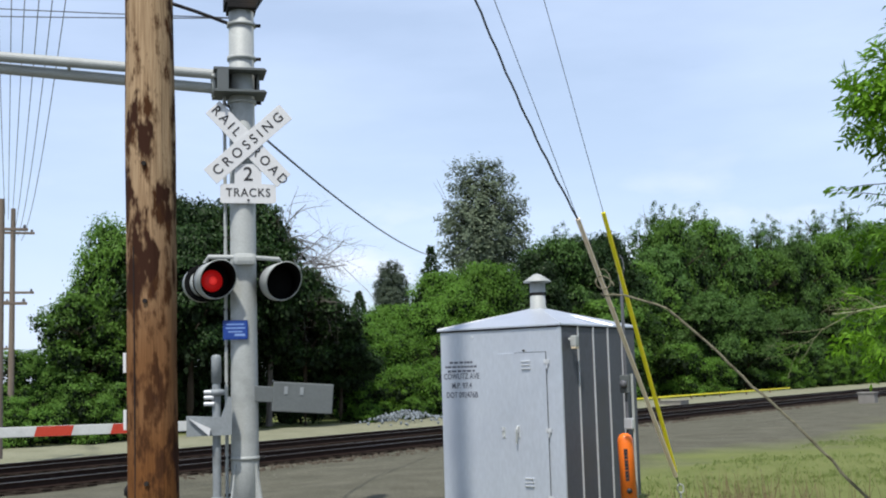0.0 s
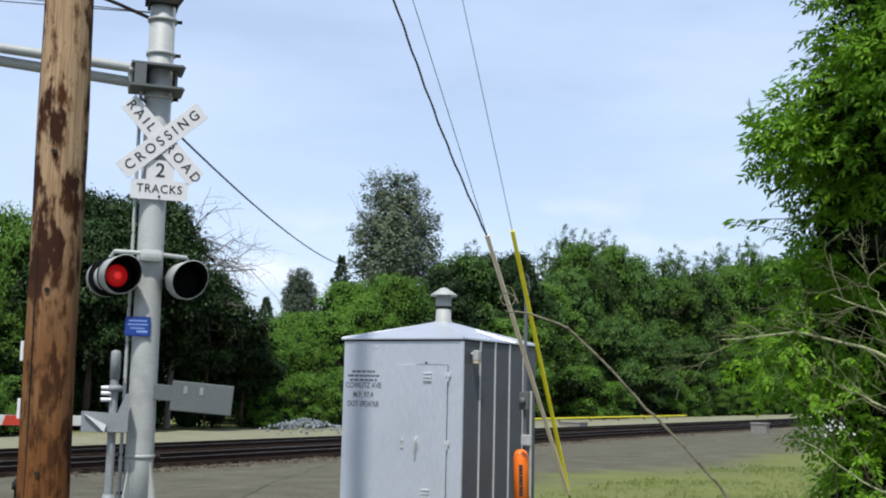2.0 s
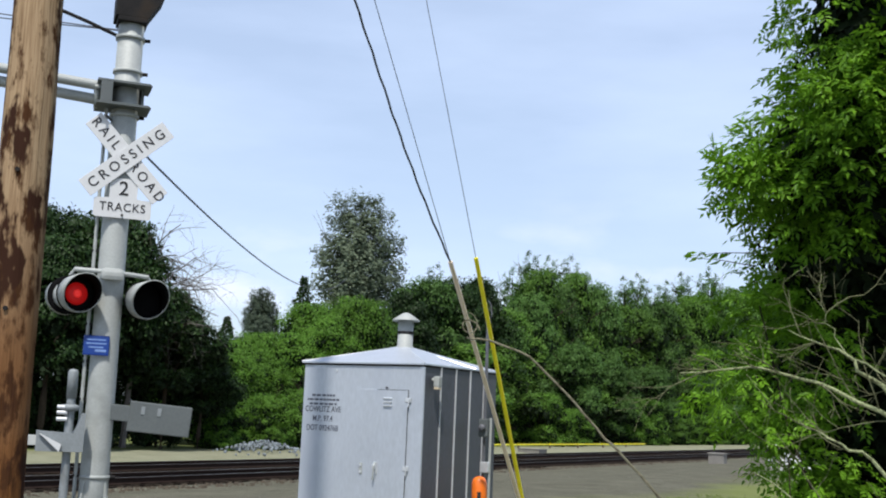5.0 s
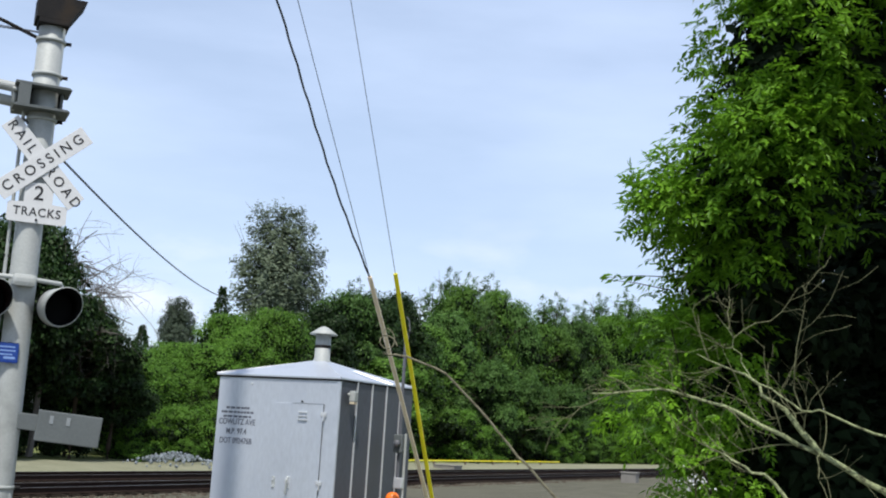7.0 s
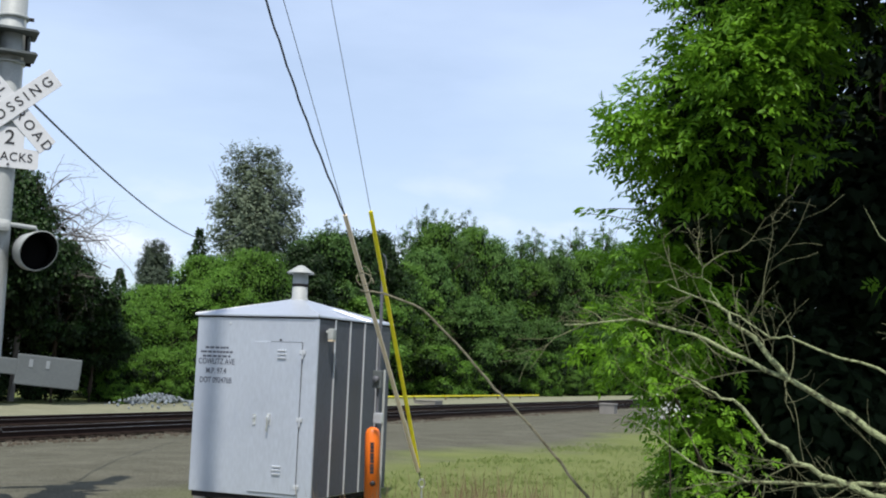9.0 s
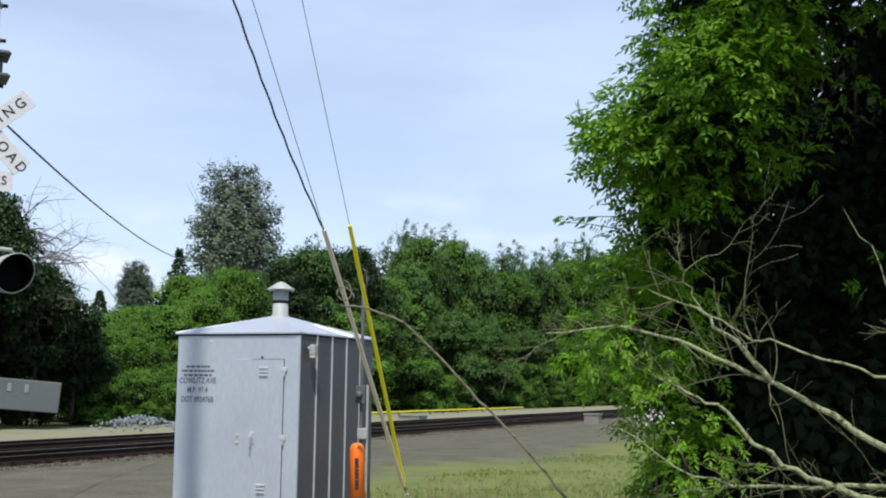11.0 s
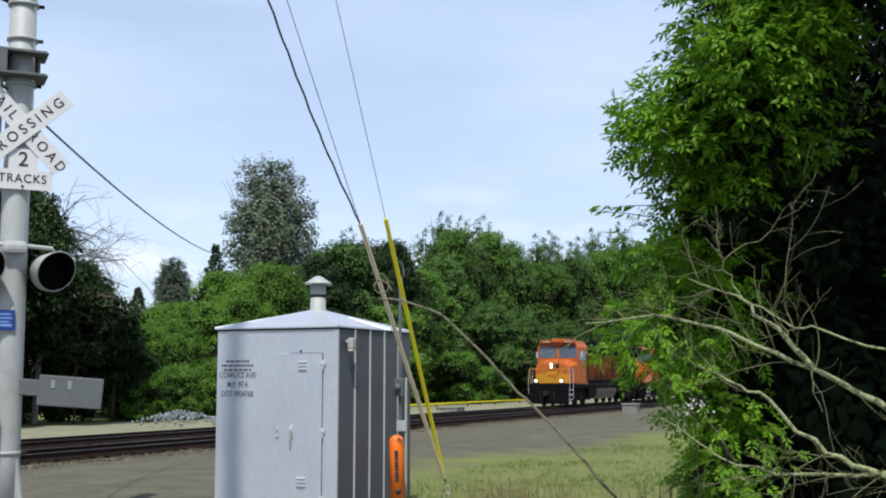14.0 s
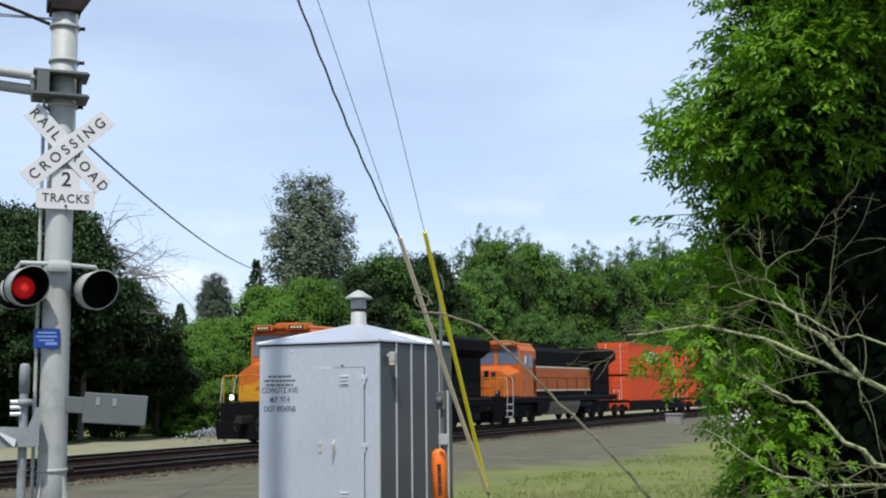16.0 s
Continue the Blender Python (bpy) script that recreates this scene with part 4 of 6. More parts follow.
def build_gate():
    gate = thing("crossing_gate", SIG, "crossing gate lowered, red and white striped arm", "crossing gate")
    part("gate_post", tube([(-0.33, -0.25, 0.0), (-0.33, -0.25, 1.9)], 0.046, 14), GATEGREY, gate, "slim post")
    part("post_cap", lathe([(0.055, 1.78), (0.055, 2.06), (0.045, 2.09), (0.0, 2.10)], 18, m=Matrix.Translation((-0.33, -0.25, 0))), GATEGREY, gate, "pale capped post head")
    part("post_collar", lathe([(0.06, 1.64), (0.095, 1.65), (0.095, 1.70), (0.06, 1.71)], 18, m=Matrix.Translation((-0.33, -0.25, 0))), GATEGREY, gate)
    part("post_base", lathe([(0.12, 0.40), (0.10, 0.43), (0.07, 0.46), (0.06, 0.52)], 18, m=Matrix.Translation((-0.33, -0.25, 0))), GATEGREY, gate)
    part("post_foot", lathe([(0.16, 0.0), (0.16, 0.05), (0.11, 0.08), (0.11, 0.40)], 18, m=Matrix.Translation((-0.33, -0.25, 0))), GATEGREY, gate)
    mech = part("pivot_housing", prism([(-0.66, 1.42), (-0.28, 1.40), (-0.24, 1.50), (-0.20, 1.62), (-0.17, 1.62), (-0.17, 1.20), (-0.66, 1.20)], -0.36, -0.16), GATEGREY, gate, "pivot bracket")
    part("pivot_flap", prism([(-0.64, 1.40), (-0.42, 1.20), (-0.40, 1.28)], -0.40, -0.37), WHITE, mech, "bright folded flap")
    for z in (1.55, 1.62, 1.68):
        part("pivot_bolt", rod((-0.47, -0.3, z), (-0.36, -0.3, z), 0.022), SEAM, mech)
    # striped arm
    arm = part("gate_arm", box(-8.0, -0.62, -0.28, -0.24, 1.26, 1.37, 0.006), GATEWHITE, gate, "long tapered barrier arm")
    x = -1.06
    for i in range(8):
        part("red_stripe", prism([(x - 0.41, 1.262), (x - 0.03, 1.262), (x, 1.368), (x - 0.38, 1.368)], -0.2835, -0.2805), RED, arm, "red reflective stripe")
        x -= 0.79
    # counterweight plate behind the mast
    cw = part("counterweight", box(0.19, 0.88, -0.12, -0.02, 1.46, 1.80, 0.012), DULL, gate, "grey plate counterweight", pose(0, 0, 0, 0, 4.5, -6))
    for x in (0.34, 0.52):
        part("weight_handle", box(x - 0.022, x + 0.022, -0.127, -0.118, 1.66, 1.75, 0.003), GATEGREY, cw)
    part("weight_arm", box(-0.2, 0.25, -0.10, -0.04, 1.56, 1.74, 0.01), DULL, gate, "", pose(0, 0, 0, 0, 4.5, -6))
    part("arm_lamp_box", box(-0.95, -0.88, -0.3, -0.22, 1.40, 1.48, 0.02), GATEWHITE, gate)


# ---- wooden pole, guys and wires ----
def build_pole():
    pole = thing("utility_pole", pose(-1.74, 7.10, 0, 0, -0.5, 0), "reddish-brown treated wooden utility pole with dark stains", "utility pole")
    bm = bmesh.new()
    n, rings = 40, []
    for i in range(90):
        z = -0.3 + 17.8 * i / 89
        r = 0.154 - 0.0022 * z
        ring = []
        for j in range(n):
            a = 2 * math.pi * j / n
            d = 0.010 * noise.noise(Vector((math.cos(a) * 2.2, math.sin(a) * 2.2, z * 0.8))) + 0.004 * noise.noise(Vector((math.cos(a) * 9, math.sin(a) * 9, z * 1.2)))
            ring.append(bm.verts.new(((r + d) * math.cos(a), (r + d) * math.sin(a), z)))
        rings.append(ring)
    for a, b in zip(rings, rings[1:]):
        for j in range(n):
            bm.faces.new((a[j], a[(j + 1) % n], b[(j + 1) % n], b[j])).smooth = True
    bm.faces.new(rings[-1])
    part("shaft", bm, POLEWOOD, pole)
    part("ground_wire", tube([(-0.075 + 0.004 * math.sin(z), -0.138 + 0.0022 * z, z) for z in np.arange(0, 2.7, 0.2)], 0.004, 5), DARK, pole, "thin ground wire stapled to the pole")
    for z in (2.27, 3.1, 1.2):
        part("bolt_head", rod((0.0, -0.165, z), (0.0, -0.14, z), 0.014), DARK, pole)
    for z in (1.92, 1.58):
        part("tag", box(-0.165, -0.145, -0.04, 0.04, z - 0.07, z + 0.05, 0.004), WHITE, pole, "small white tag")


ANCHOR = Vector((2.97, 14.95, 0.32))


def pole_at(z):
    return Vector((-1.74 - 0.0087 * z, 7.10, z))


def build_guys():
    tip = ANCHOR.lerp(pole_at(10.77), 0.30)
    for label, top, r, mat, guard, share in (
        ("steel guy wire with a bright yellow plastic guard", pole_at(15.24), 0.0042, WIRE, GUYYEL, 0.22),
        ("steel guy wire with a weathered tan guard", pole_at(10.77), 0.0045, WIRE, GUYTAN, 0.30),
    ):
        guy = thing("guy_wire", Matrix.Translation(ANCHOR), label, "guy wire", "guy wires at the anchor")
        d = top - ANCHOR
        part("strand", tube([d * (i / 12) for i in range(13)], r, 6), mat, guy)
        part("guard", tube([d * 0.012, d * share * 0.5, d * share], 0.026, 10), guard, guy, "half-round plastic guard")
    # the dark cable leaves the tan guard's upper end, with a slight ripple
    cab = thing("guy_cable", Matrix.Translation(tip), "dark twisted cable rising from the tan guard", "cable")
    d = pole_at(9.11) - tip
    side = d.cross(Vector((0, 0, 1))).normalized()
    part("strand", tube([d * (i / 60) + side * (0.05 * math.sin(math.pi * i / 60 * 3) * (1 - i / 60) + 0.006 * math.sin(i * 1.9)) for i in range(61)], 0.012, 6), WIRE, cab)
    eye = thing("guy_anchor", Matrix.Translation((2.99, 15.0, 0)), "galvanised anchor rod with an eye, set in the grass", "anchor")
    part("anchor_rod", rod((0.03, 0.05, -0.1), (0.0, 0.0, 0.24), 0.012), GALV, eye)
    bm = tube([(0.04 * math.cos(a), -0.012, 0.28 + 0.055 * math.sin(a)) for a in np.linspace(0, 2 * math.pi, 17)], 0.010, 6)
    part("anchor_eye", bm, GALV, eye)


def cable(name, pts, r, label, mat=WIRE, group=""):
    ob = part(name, tube(pts, r, 5), mat)
    return tagged(ob, label, "cable", group)


def hang(a, b, sag, n=24):
    a, b = Vector(a), Vector(b)
    return [a.lerp(b, i / n) - Vector((0, 0, 4 * sag * (i / n) * (1 - i / n))) for i in range(n + 1)]


def build_wires():
    cable("service_cable", hang((-2.437, 13.12, 4.996), (2.2, 73.0, 10.2), 1.3, 60), 0.016, "dark twisted service cable sagging from the mast to the trees")
    # overhead lines beyond, running away on the left
    for i in range(6):
        cable("overhead_wire", hang((-7.0 + 0.26 * i, 18.0, 9.1 + 0.12 * (i % 3)), (-15.9 + 0.12 * i, 42.0, 8.2 - 0.2 * i), 0.4 + 0.12 * i, 20), 0.009, "thin overhead line running to the distant pole", group="overhead lines")
    for z in (9.6, 10.0):
        cable("cross_wire", hang((-16.0, 22.0, z), (-2.3, 13.6, 6.15), 0.1, 12), 0.008, "thin overhead wire tied to the mast", group="overhead lines")


def build_far_poles():
    for x, y, h, lab, r in ((-12.9, 33.8, 7.6, "weathered wooden utility pole beyond the road", 0.13), (-21.0, 54.0, 7.0, "distant weathered utility pole", 0.12), (-15.6, 42.0, 8.6, "tall distant utility pole with a cross-arm", 0.12)):
        pole = thing("utility_pole", pose(x, y, -0.2), lab, "utility pole")
        part("shaft", rod((0, 0, 0), (0, 0, h), r, r * 0.7, 14), OLDPOLE, pole)
        for z in (h - 0.9, h - 3.1):
            arm = part("cross_arm", box(-0.75, 0.75, -0.06, 0.06, z - 0.04, z + 0.04, 0.01), OLDPOLE, pole, "short cross-arm", pose(0, 0, 0, 0, 0, 20))
            for k in (-0.65, 0.65):
                part("insulator", lathe([(0.03, z + 0.04), (0.05, z + 0.07), (0.03, z + 0.14), (0, z + 0.15)], 10, m=Matrix.Translation((k, 0, 0))), PVC, arm)
    cab = thing("roadside_post", pose(-13.6, 33.6, -0.15), "low pale roadside post", "post")
    part("post", box(-0.12, 0.12, -0.12, 0.12, 0, 1.6, 0.02), OLDPOLE, cab)


# ---- train ----
def loco(label, bright):
    """A six-axle diesel: nose at y = 0, running towards -y."""
    L = 21.4
    band = 3.62 if bright else 3.24
    body = thing("locomotive", TRACK, label, "locomotive", "train")
    part("frame", prism([(-1.52, 1.18), (1.52, 1.18), (1.52, 1.52), (-1.52, 1.52)], 0.9, L - 0.5), BLACKP, body, "black underframe")
    # pilot, plough, coupler
    pilot = part("pilot", box(-1.45, 1.45, 0.75, 0.95, 0.55, 1.5, 0.03), BLACKP, body)
    part("plough", prism([(-1.35, 0.16), (1.35, 0.16), (1.5, 0.85), (0.35, 0.72), (-0.35, 0.72), (-1.5, 0.85)], 0.45, 0.62), BLACKP, pilot, "black snow plough")
    part("coupler", box(-0.16, 0.16, 0.0, 0.8, 0.72, 1.02, 0.05), DARK, pilot)
    for x in (-0.55, 0.5):
        part("air_hose", tube([(x, 0.72, 0.95), (x, 0.5, 0.8), (x + 0.05, 0.45, 0.5), (x + 0.2, 0.5, 0.4)], 0.035, 6), DARK, pilot)
    # nose
    bm = bmesh.new()
    pts = [(-1.32, 1.75, 1.5), (1.32, 1.75, 1.5), (1.32, 1.75, 2.60), (0.75, 1.75, 2.92), (-0.75, 1.75, 2.92), (-1.32, 1.75, 2.60)]
    rear = [(-1.52, 3.0, 1.5), (1.52, 3.0, 1.5), (1.52, 3.0, 2.90), (0.85, 3.0, 3.20), (-0.85, 3.0, 3.20), (-1.52, 3.0, 2.90)]
    a, b = [bm.verts.new(p) for p in pts], [bm.verts.new(p) for p in rear]
    for i in range(6):
        bm.faces.new((a[i], a[(i + 1) % 6], b[(i + 1) % 6], b[i]))
    bm.faces.new(a[::-1])
    bm.faces.new(b)
    bmesh.ops.bevel(bm, geom=list(bm.edges), offset=0.05, segments=2, affect="EDGES")
    nose = part("nose", bm, ORANGE, body, "orange sloped nose")
    part("nose_panel", prism([(-1.26, 1.55), (1.26, 1.55), (1.26, 2.12), (0.65, 2.22), (0.3, 2.34), (-0.3, 2.34), (-0.65, 2.22), (-1.26, 2.12)], 1.722, 1.746), YELLOW if bright else ORANGE, nose, "emblem panel on the nose")
    part("nose_mark", prism([(-0.45, 2.0), (0.45, 2.0), (0.35, 2.12), (-0.35, 2.12)], 1.70, 1.72), ORANGE, nose)
    hl = part("headlight_box", box(-0.22, 0.06, 1.70, 1.80, 2.50, 2.92, 0.03), BLACKP, nose)
    part("nose_door", box(0.22, 0.50, 1.735, 1.752, 2.5, 2.85, 0.02), DARK, nose, "small dark hatch")
    if bright:
        for z in (2.61, 2.81):
            part("headlight", lathe([(0, 0.0), (0.09, 0.0), (0.09, 0.03), (0, 0.04)], 16, m=Matrix.Translation((-0.08, 1.69, z)) @ pose(0, 0, 0, 90, 0, 0)), HEAD_ON, hl, "lit headlight")
    for x in (-0.95, 0.95):
        dl = part("ditch_light_box", box(x - 0.13, x + 0.13, 0.86, 1.05, 1.56, 1.84, 0.03), BLACKP, body)
        part("ditch_light", lathe([(0, 0.0), (0.10, 0.0), (0.10, 0.03), (0, 0.04)], 16, m=Matrix.Translation((x, 0.85, 1.70)) @ pose(0, 0, 0, 90, 0, 0)), HEAD_ON if bright else CABGLASS, dl, "lit ditch light" if bright else "ditch light")
    # cab
    cabm = part("cab", prism([(-1.55, 1.5), (1.55, 1.5), (1.55, 4.02), (1.32, 4.36), (-1.32, 4.36), (-1.55, 4.02)], 2.95, 5.3), ORANGE, body, "orange cab")
    part("cab_roof", prism([(-1.36, 4.36), (1.36, 4.36), (1.2, 4.45), (-1.2, 4.45)], 2.80, 5.3), ORANGE, cabm)
    for x in (-0.82, 0.82):
        plate = part("number_board", box(x - 0.46, x + 0.46, 2.74, 3.05, 4.26, 4.50, 0.04), ORANGE, cabm, "number board housing on the cab roof")
        part("board_face", box(x - 0.36, x + 0.36, 2.73, 2.742, 4.31, 4.46), BLACKP, plate, "dark number board with plain bars")
        for k in range(4):
            part("board_bar", box(x - 0.26 + 0.15 * k, x - 0.17 + 0.15 * k, 2.725, 2.7305, 4.345, 4.425), CREAM, plate)
    part("windscreen_visor", box(-1.40, 1.40, 2.80, 2.96, 4.13, 4.20, 0.02), HOOD, cabm)
    for x0, x1 in ((-1.47, -0.10), (0.10, 1.47)):
        part("windscreen", prism([(x0, 3.28), (x1, 3.28), (x1 * 0.95 if x1 > 1 else x1, 4.12), (x0 * 0.95 if x0 < -1 else x0, 4.12)], 2.935, 2.955), CABGLASS, cabm, "tinted windscreen pane")
    for s in (-1, 1):
        part("side_window", box(s * 1.553 - 0.008, s * 1.553 + 0.008, 3.35, 3.95, 3.1, 3.8, 0.003), CABGLASS, cabm)
        part("side_window", box(s * 1.553 - 0.008, s * 1.553 + 0.008, 4.1, 4.8, 3.1, 3.8, 0.003), CABGLASS, cabm)
        part("mirror", box(s * 1.72 - 0.05, s * 1.72 + 0.05, 3.25, 3.29, 3.3, 3.7, 0.01), SEAM, cabm)
    part("air_unit", box(-0.6, 0.6, 3.3, 4.4, 4.44, 4.60, 0.05), ORANGE, cabm)
    # long hood: orange below, black above, cream stripe between
    hood = part("long_hood", box(-0.95, 0.95, 5.3, L - 4.6, 1.52, band, 0.05), HOOD if bright else HOODCLEAN, body, "grimy orange engine hood")
    part("hood_top", prism([(-0.97, band), (0.97, band), (0.97, 4.1), (0.7, 4.35), (-0.7, 4.35), (-0.97, 4.1)], 5.3, L - 4.6), BLACKP, body, "black hood top")
    for s in () if bright else (-1, 1):
        part("stripe", box(s * 0.957 - 0.006, s * 0.957 + 0.006, 5.35, L - 4.65, band - 0.10, band - 0.01), CREAM, hood, "cream stripe")
        part("stripe", box(s * 0.957 - 0.006, s * 0.957 + 0.006, 5.35, L - 4.65, 1.80, 1.88), CREAM, hood, "cream stripe")
    for s in (-1, 1):
        for i in range(8):
            y = 5.6 + 1.32 * i
            part("hood_door", box(s * 0.957 - 0.012, s * 0.957 + 0.012, y, y + 1.18, 1.95, band - 0.20, 0.01), HOOD if bright else HOODCLEAN, hood, "panelled engine door")
    part("exhaust", box(-0.4, 0.4, 10.5, 12.3, 4.33, 4.60, 0.04), BLACKP, body)
    part("fan_housing", lathe([(0.6, 0), (0.62, 0.12), (0.5, 0.16), (0, 0.16)], 20, m=Matrix.Translation((0, 8.0, 4.34))), BLACKP, body)
    part("horn_bar", box(-0.9, 0.9, 6.2, 6.3, 4.33, 4.42, 0.02), SEAM, body)
    rad = part("radiator", box(-1.25, 1.25, L - 4.6, L - 1.4, 1.52, 3.5, 0.05), BLACKP, body, "black radiator section")
    part("radiator_wing", prism([(-1.1, 3.5), (1.1, 3.5), (1.6, 3.85), (1.6, 4.35), (1.3, 4.5), (-1.3, 4.5), (-1.6, 4.35), (-1.6, 3.85)], L - 5.2, L - 0.9), BLACKP, body, "flared radiator wing")
    part("radiator_grille", box(-1.27, -1.25, L - 4.3, L - 1.7, 2.0, 3.2), DARK, rad)
    if bright:
        # worn-out side lettering, unreadable
        for s in (-1, 1):
            for k in range(4):
                part("lettering_bar", box(s * 0.972 - 0.004, s * 0.972 + 0.004, 8.6 + 1.1 * k, 9.35 + 1.1 * k, 2.35, 3.05), FADEDYEL, hood, "faded yellow plain bar")
    for s in (-1, 1):
        # walkway skirt and the black band at the foot of the hood
        part("hood_sill", box(s * 0.965 - 0.02, s * 0.965 + 0.02, 5.3, L - 4.62, 1.53, 1.78, 0.004), BLACKP, hood, "black band at the foot of the hood")
        part("walkway_edge", box(s * 1.53 - 0.012, s * 1.53 + 0.012, 1.7, L - 0.6, 1.40, 1.50), DARK, body)
        part("cab_door", box(s * 1.556 - 0.006, s * 1.556 + 0.006, 4.86, 5.26, 1.6, 3.6, 0.003), HOOD, cabm, "grimy cab door")
        part("equipment_box", box(s * 1.30 - 0.22, s * 1.30 + 0.22, 5.6, 7.4, 0.62, 1.16, 0.03), BLACKP, body)
        part("air_tank", lathe([(0.0, 0.0), (0.16, 0.03), (0.18, 0.10), (0.18, 2.2), (0.16, 2.27), (0.0, 2.3)], 14, m=Matrix.Translation((s * 1.25, 13.5, 0.95)) @ pose(0, 0, 0, -90, 0, 0)), DARK, body, "long air tank")
    # fuel tank, trucks and wheels
    part("fuel_tank", prism([(-1.45, 0.95), (-1.2, 0.42), (1.2, 0.42), (1.45, 0.95), (1.45, 1.18), (-1.45, 1.18)], 7.9, 13.2), TANK, body, "grimy grey fuel tank")
    wheel_bm = lathe([(0.0, -0.07), (0.50, -0.07), (0.53, -0.03), (0.53, 0.05), (0.57, 0.07), (0.57, 0.09), (0.0, 0.09)], 24)
    wheel_mesh = mesh_of(wheel_bm, "wheel", DARK)
    for y0 in (4.2, L - 4.2):
        truck = part("truck_frame", box(-1.28, -1.10, y0 - 2.6, y0 + 2.6, 0.36, 1.1, 0.05), BLACKP, body, "six-wheeled truck")
        part("truck_side", box(1.10, 1.28, y0 - 2.6, y0 + 2.6, 0.36, 1.1, 0.05), BLACKP, truck)
        part("bolster", box(-1.1, 1.1, y0 - 0.4, y0 + 0.4, 0.55, 1.18), BLACKP, truck)
        for dy in (-1.95, 0.0, 1.95):
            for s in (-1, 1):
                w = new("wheel", wheel_mesh)
                w.parent = truck
                w.matrix_basis = Matrix.Translation((s * 0.80, y0 + dy, 0.535)) @ pose(0, 0, 0, 0, 90 * s, 0)
                part("axle_box", box(s * 1.2 - 0.14, s * 1.2 + 0.14, y0 + dy - 0.2, y0 + dy + 0.2, 0.38, 0.72, 0.04), DARK, truck)
                part("spring", rod((s * 1.2, y0 + dy + 0.5, 0.45), (s * 1.2, y0 + dy + 0.5, 0.95), 0.1), DARK, truck)
    # steps and handrails
    for s in (-1, 1):
        for k in range(4):
            part("step", box(s * 1.48 - 0.14, s * 1.48 + 0.10, 1.0 - 0.02 * k, 1.6, 0.42 + 0.33 * k, 0.47 + 0.33 * k), SEAM if k < 3 else BLACKP, body, "bright-edged step")
        for y in (0.92, 1.75):
            part("step_rail", tube([(s * 1.53, y, 0.5), (s * 1.56, y, 1.6), (s * 1.52, y + 0.05, 2.4), (s * 1.4, y + 0.1, 2.55)], 0.017, 6), SEAM, body, "pale grab rail")
        rail = part("side_handrail", tube([(s * 1.46, 5.4, 2.55), (s * 1.46, L - 1.0, 2.55)], 0.02, 6), BLACKP, body)
        for i in range(9):
            part("stanchion", rod((s * 1.46, 5.5 + 1.78 * i, 1.5), (s * 1.46, 5.5 + 1.78 * i, 2.55), 0.018, sides=6), BLACKP, rail)
    front = part("front_handrail", tube([(-1.4, 0.9, 2.52), (-0.5, 0.86, 2.52), (0.5, 0.86, 2.52), (1.4, 0.9, 2.52)], 0.025, 6), YELLOW, body, "yellow front handrail")
    for x in (-1.4, -0.95, -0.5, 0.5, 0.95, 1.4):
        part("front_stanchion", rod((x, 0.9, 1.5), (x, 0.9, 2.52), 0.022, sides=6), YELLOW, front)
    for ob in body.children_recursive:
        if ob.data is not wheel_mesh:
            ob.data.transform(Matrix.Diagonal((1, 1, 1.055, 1)))
    return body


def well_car():
    car = thing("well_car", TRACK, "black and orange container well car", "freight car", "train")
    part("side_sill", box(-1.5, -1.38, 2.2, 16.6, 0.35, 1.1, 0.03), BLACKP, car, "deep side girder")
    part("side_sill", box(1.38, 1.5, 2.2, 16.6, 0.35, 1.1, 0.03), BLACKP, car, "deep side girder")
    part("floor", box(-1.38, 1.38, 2.2, 16.6, 0.33, 0.42), BLACKP, car)
    wheel_mesh = mesh_of(lathe([(0.0, -0.07), (0.40, -0.07), (0.42, 0.05), (0.46, 0.09), (0.0, 0.09)], 20), "wheel", DARK)
    for y0 in (1.3, 17.5):
        end = part("end_platform", box(-1.35, 1.35, y0 - 1.2, y0 + 1.2, 0.95, 1.15, 0.03), BLACKP, car)
        for dy in (-0.9, 0.9):
            for s in (-1, 1):
                w = new("wheel", wheel_mesh)
                w.parent = end
                w.matrix_basis = Matrix.Translation((s * 0.80, y0 + dy, 0.425)) @ pose(0, 0, 0, 0, 90 * s, 0)
        part("truck_side", box(0.98, 1.12, y0 - 1.3, y0 + 1.3, 0.4, 0.7, 0.05), DARK, end)
        part("truck_side", box(-1.12, -0.98, y0 - 1.3, y0 + 1.3, 0.4, 0.7, 0.05), DARK, end)
        for s in (-1, 1):
            part("grab_iron", tube([(s * 1.3, y0 - 1.15, 1.15), (s * 1.3, y0 - 1.15, 1.9), (s * 0.9, y0 - 1.15, 1.9), (s * 0.9, y0 - 1.15, 1.15)], 0.025, 6), SEAM, end, "pale grab rail")
    return car


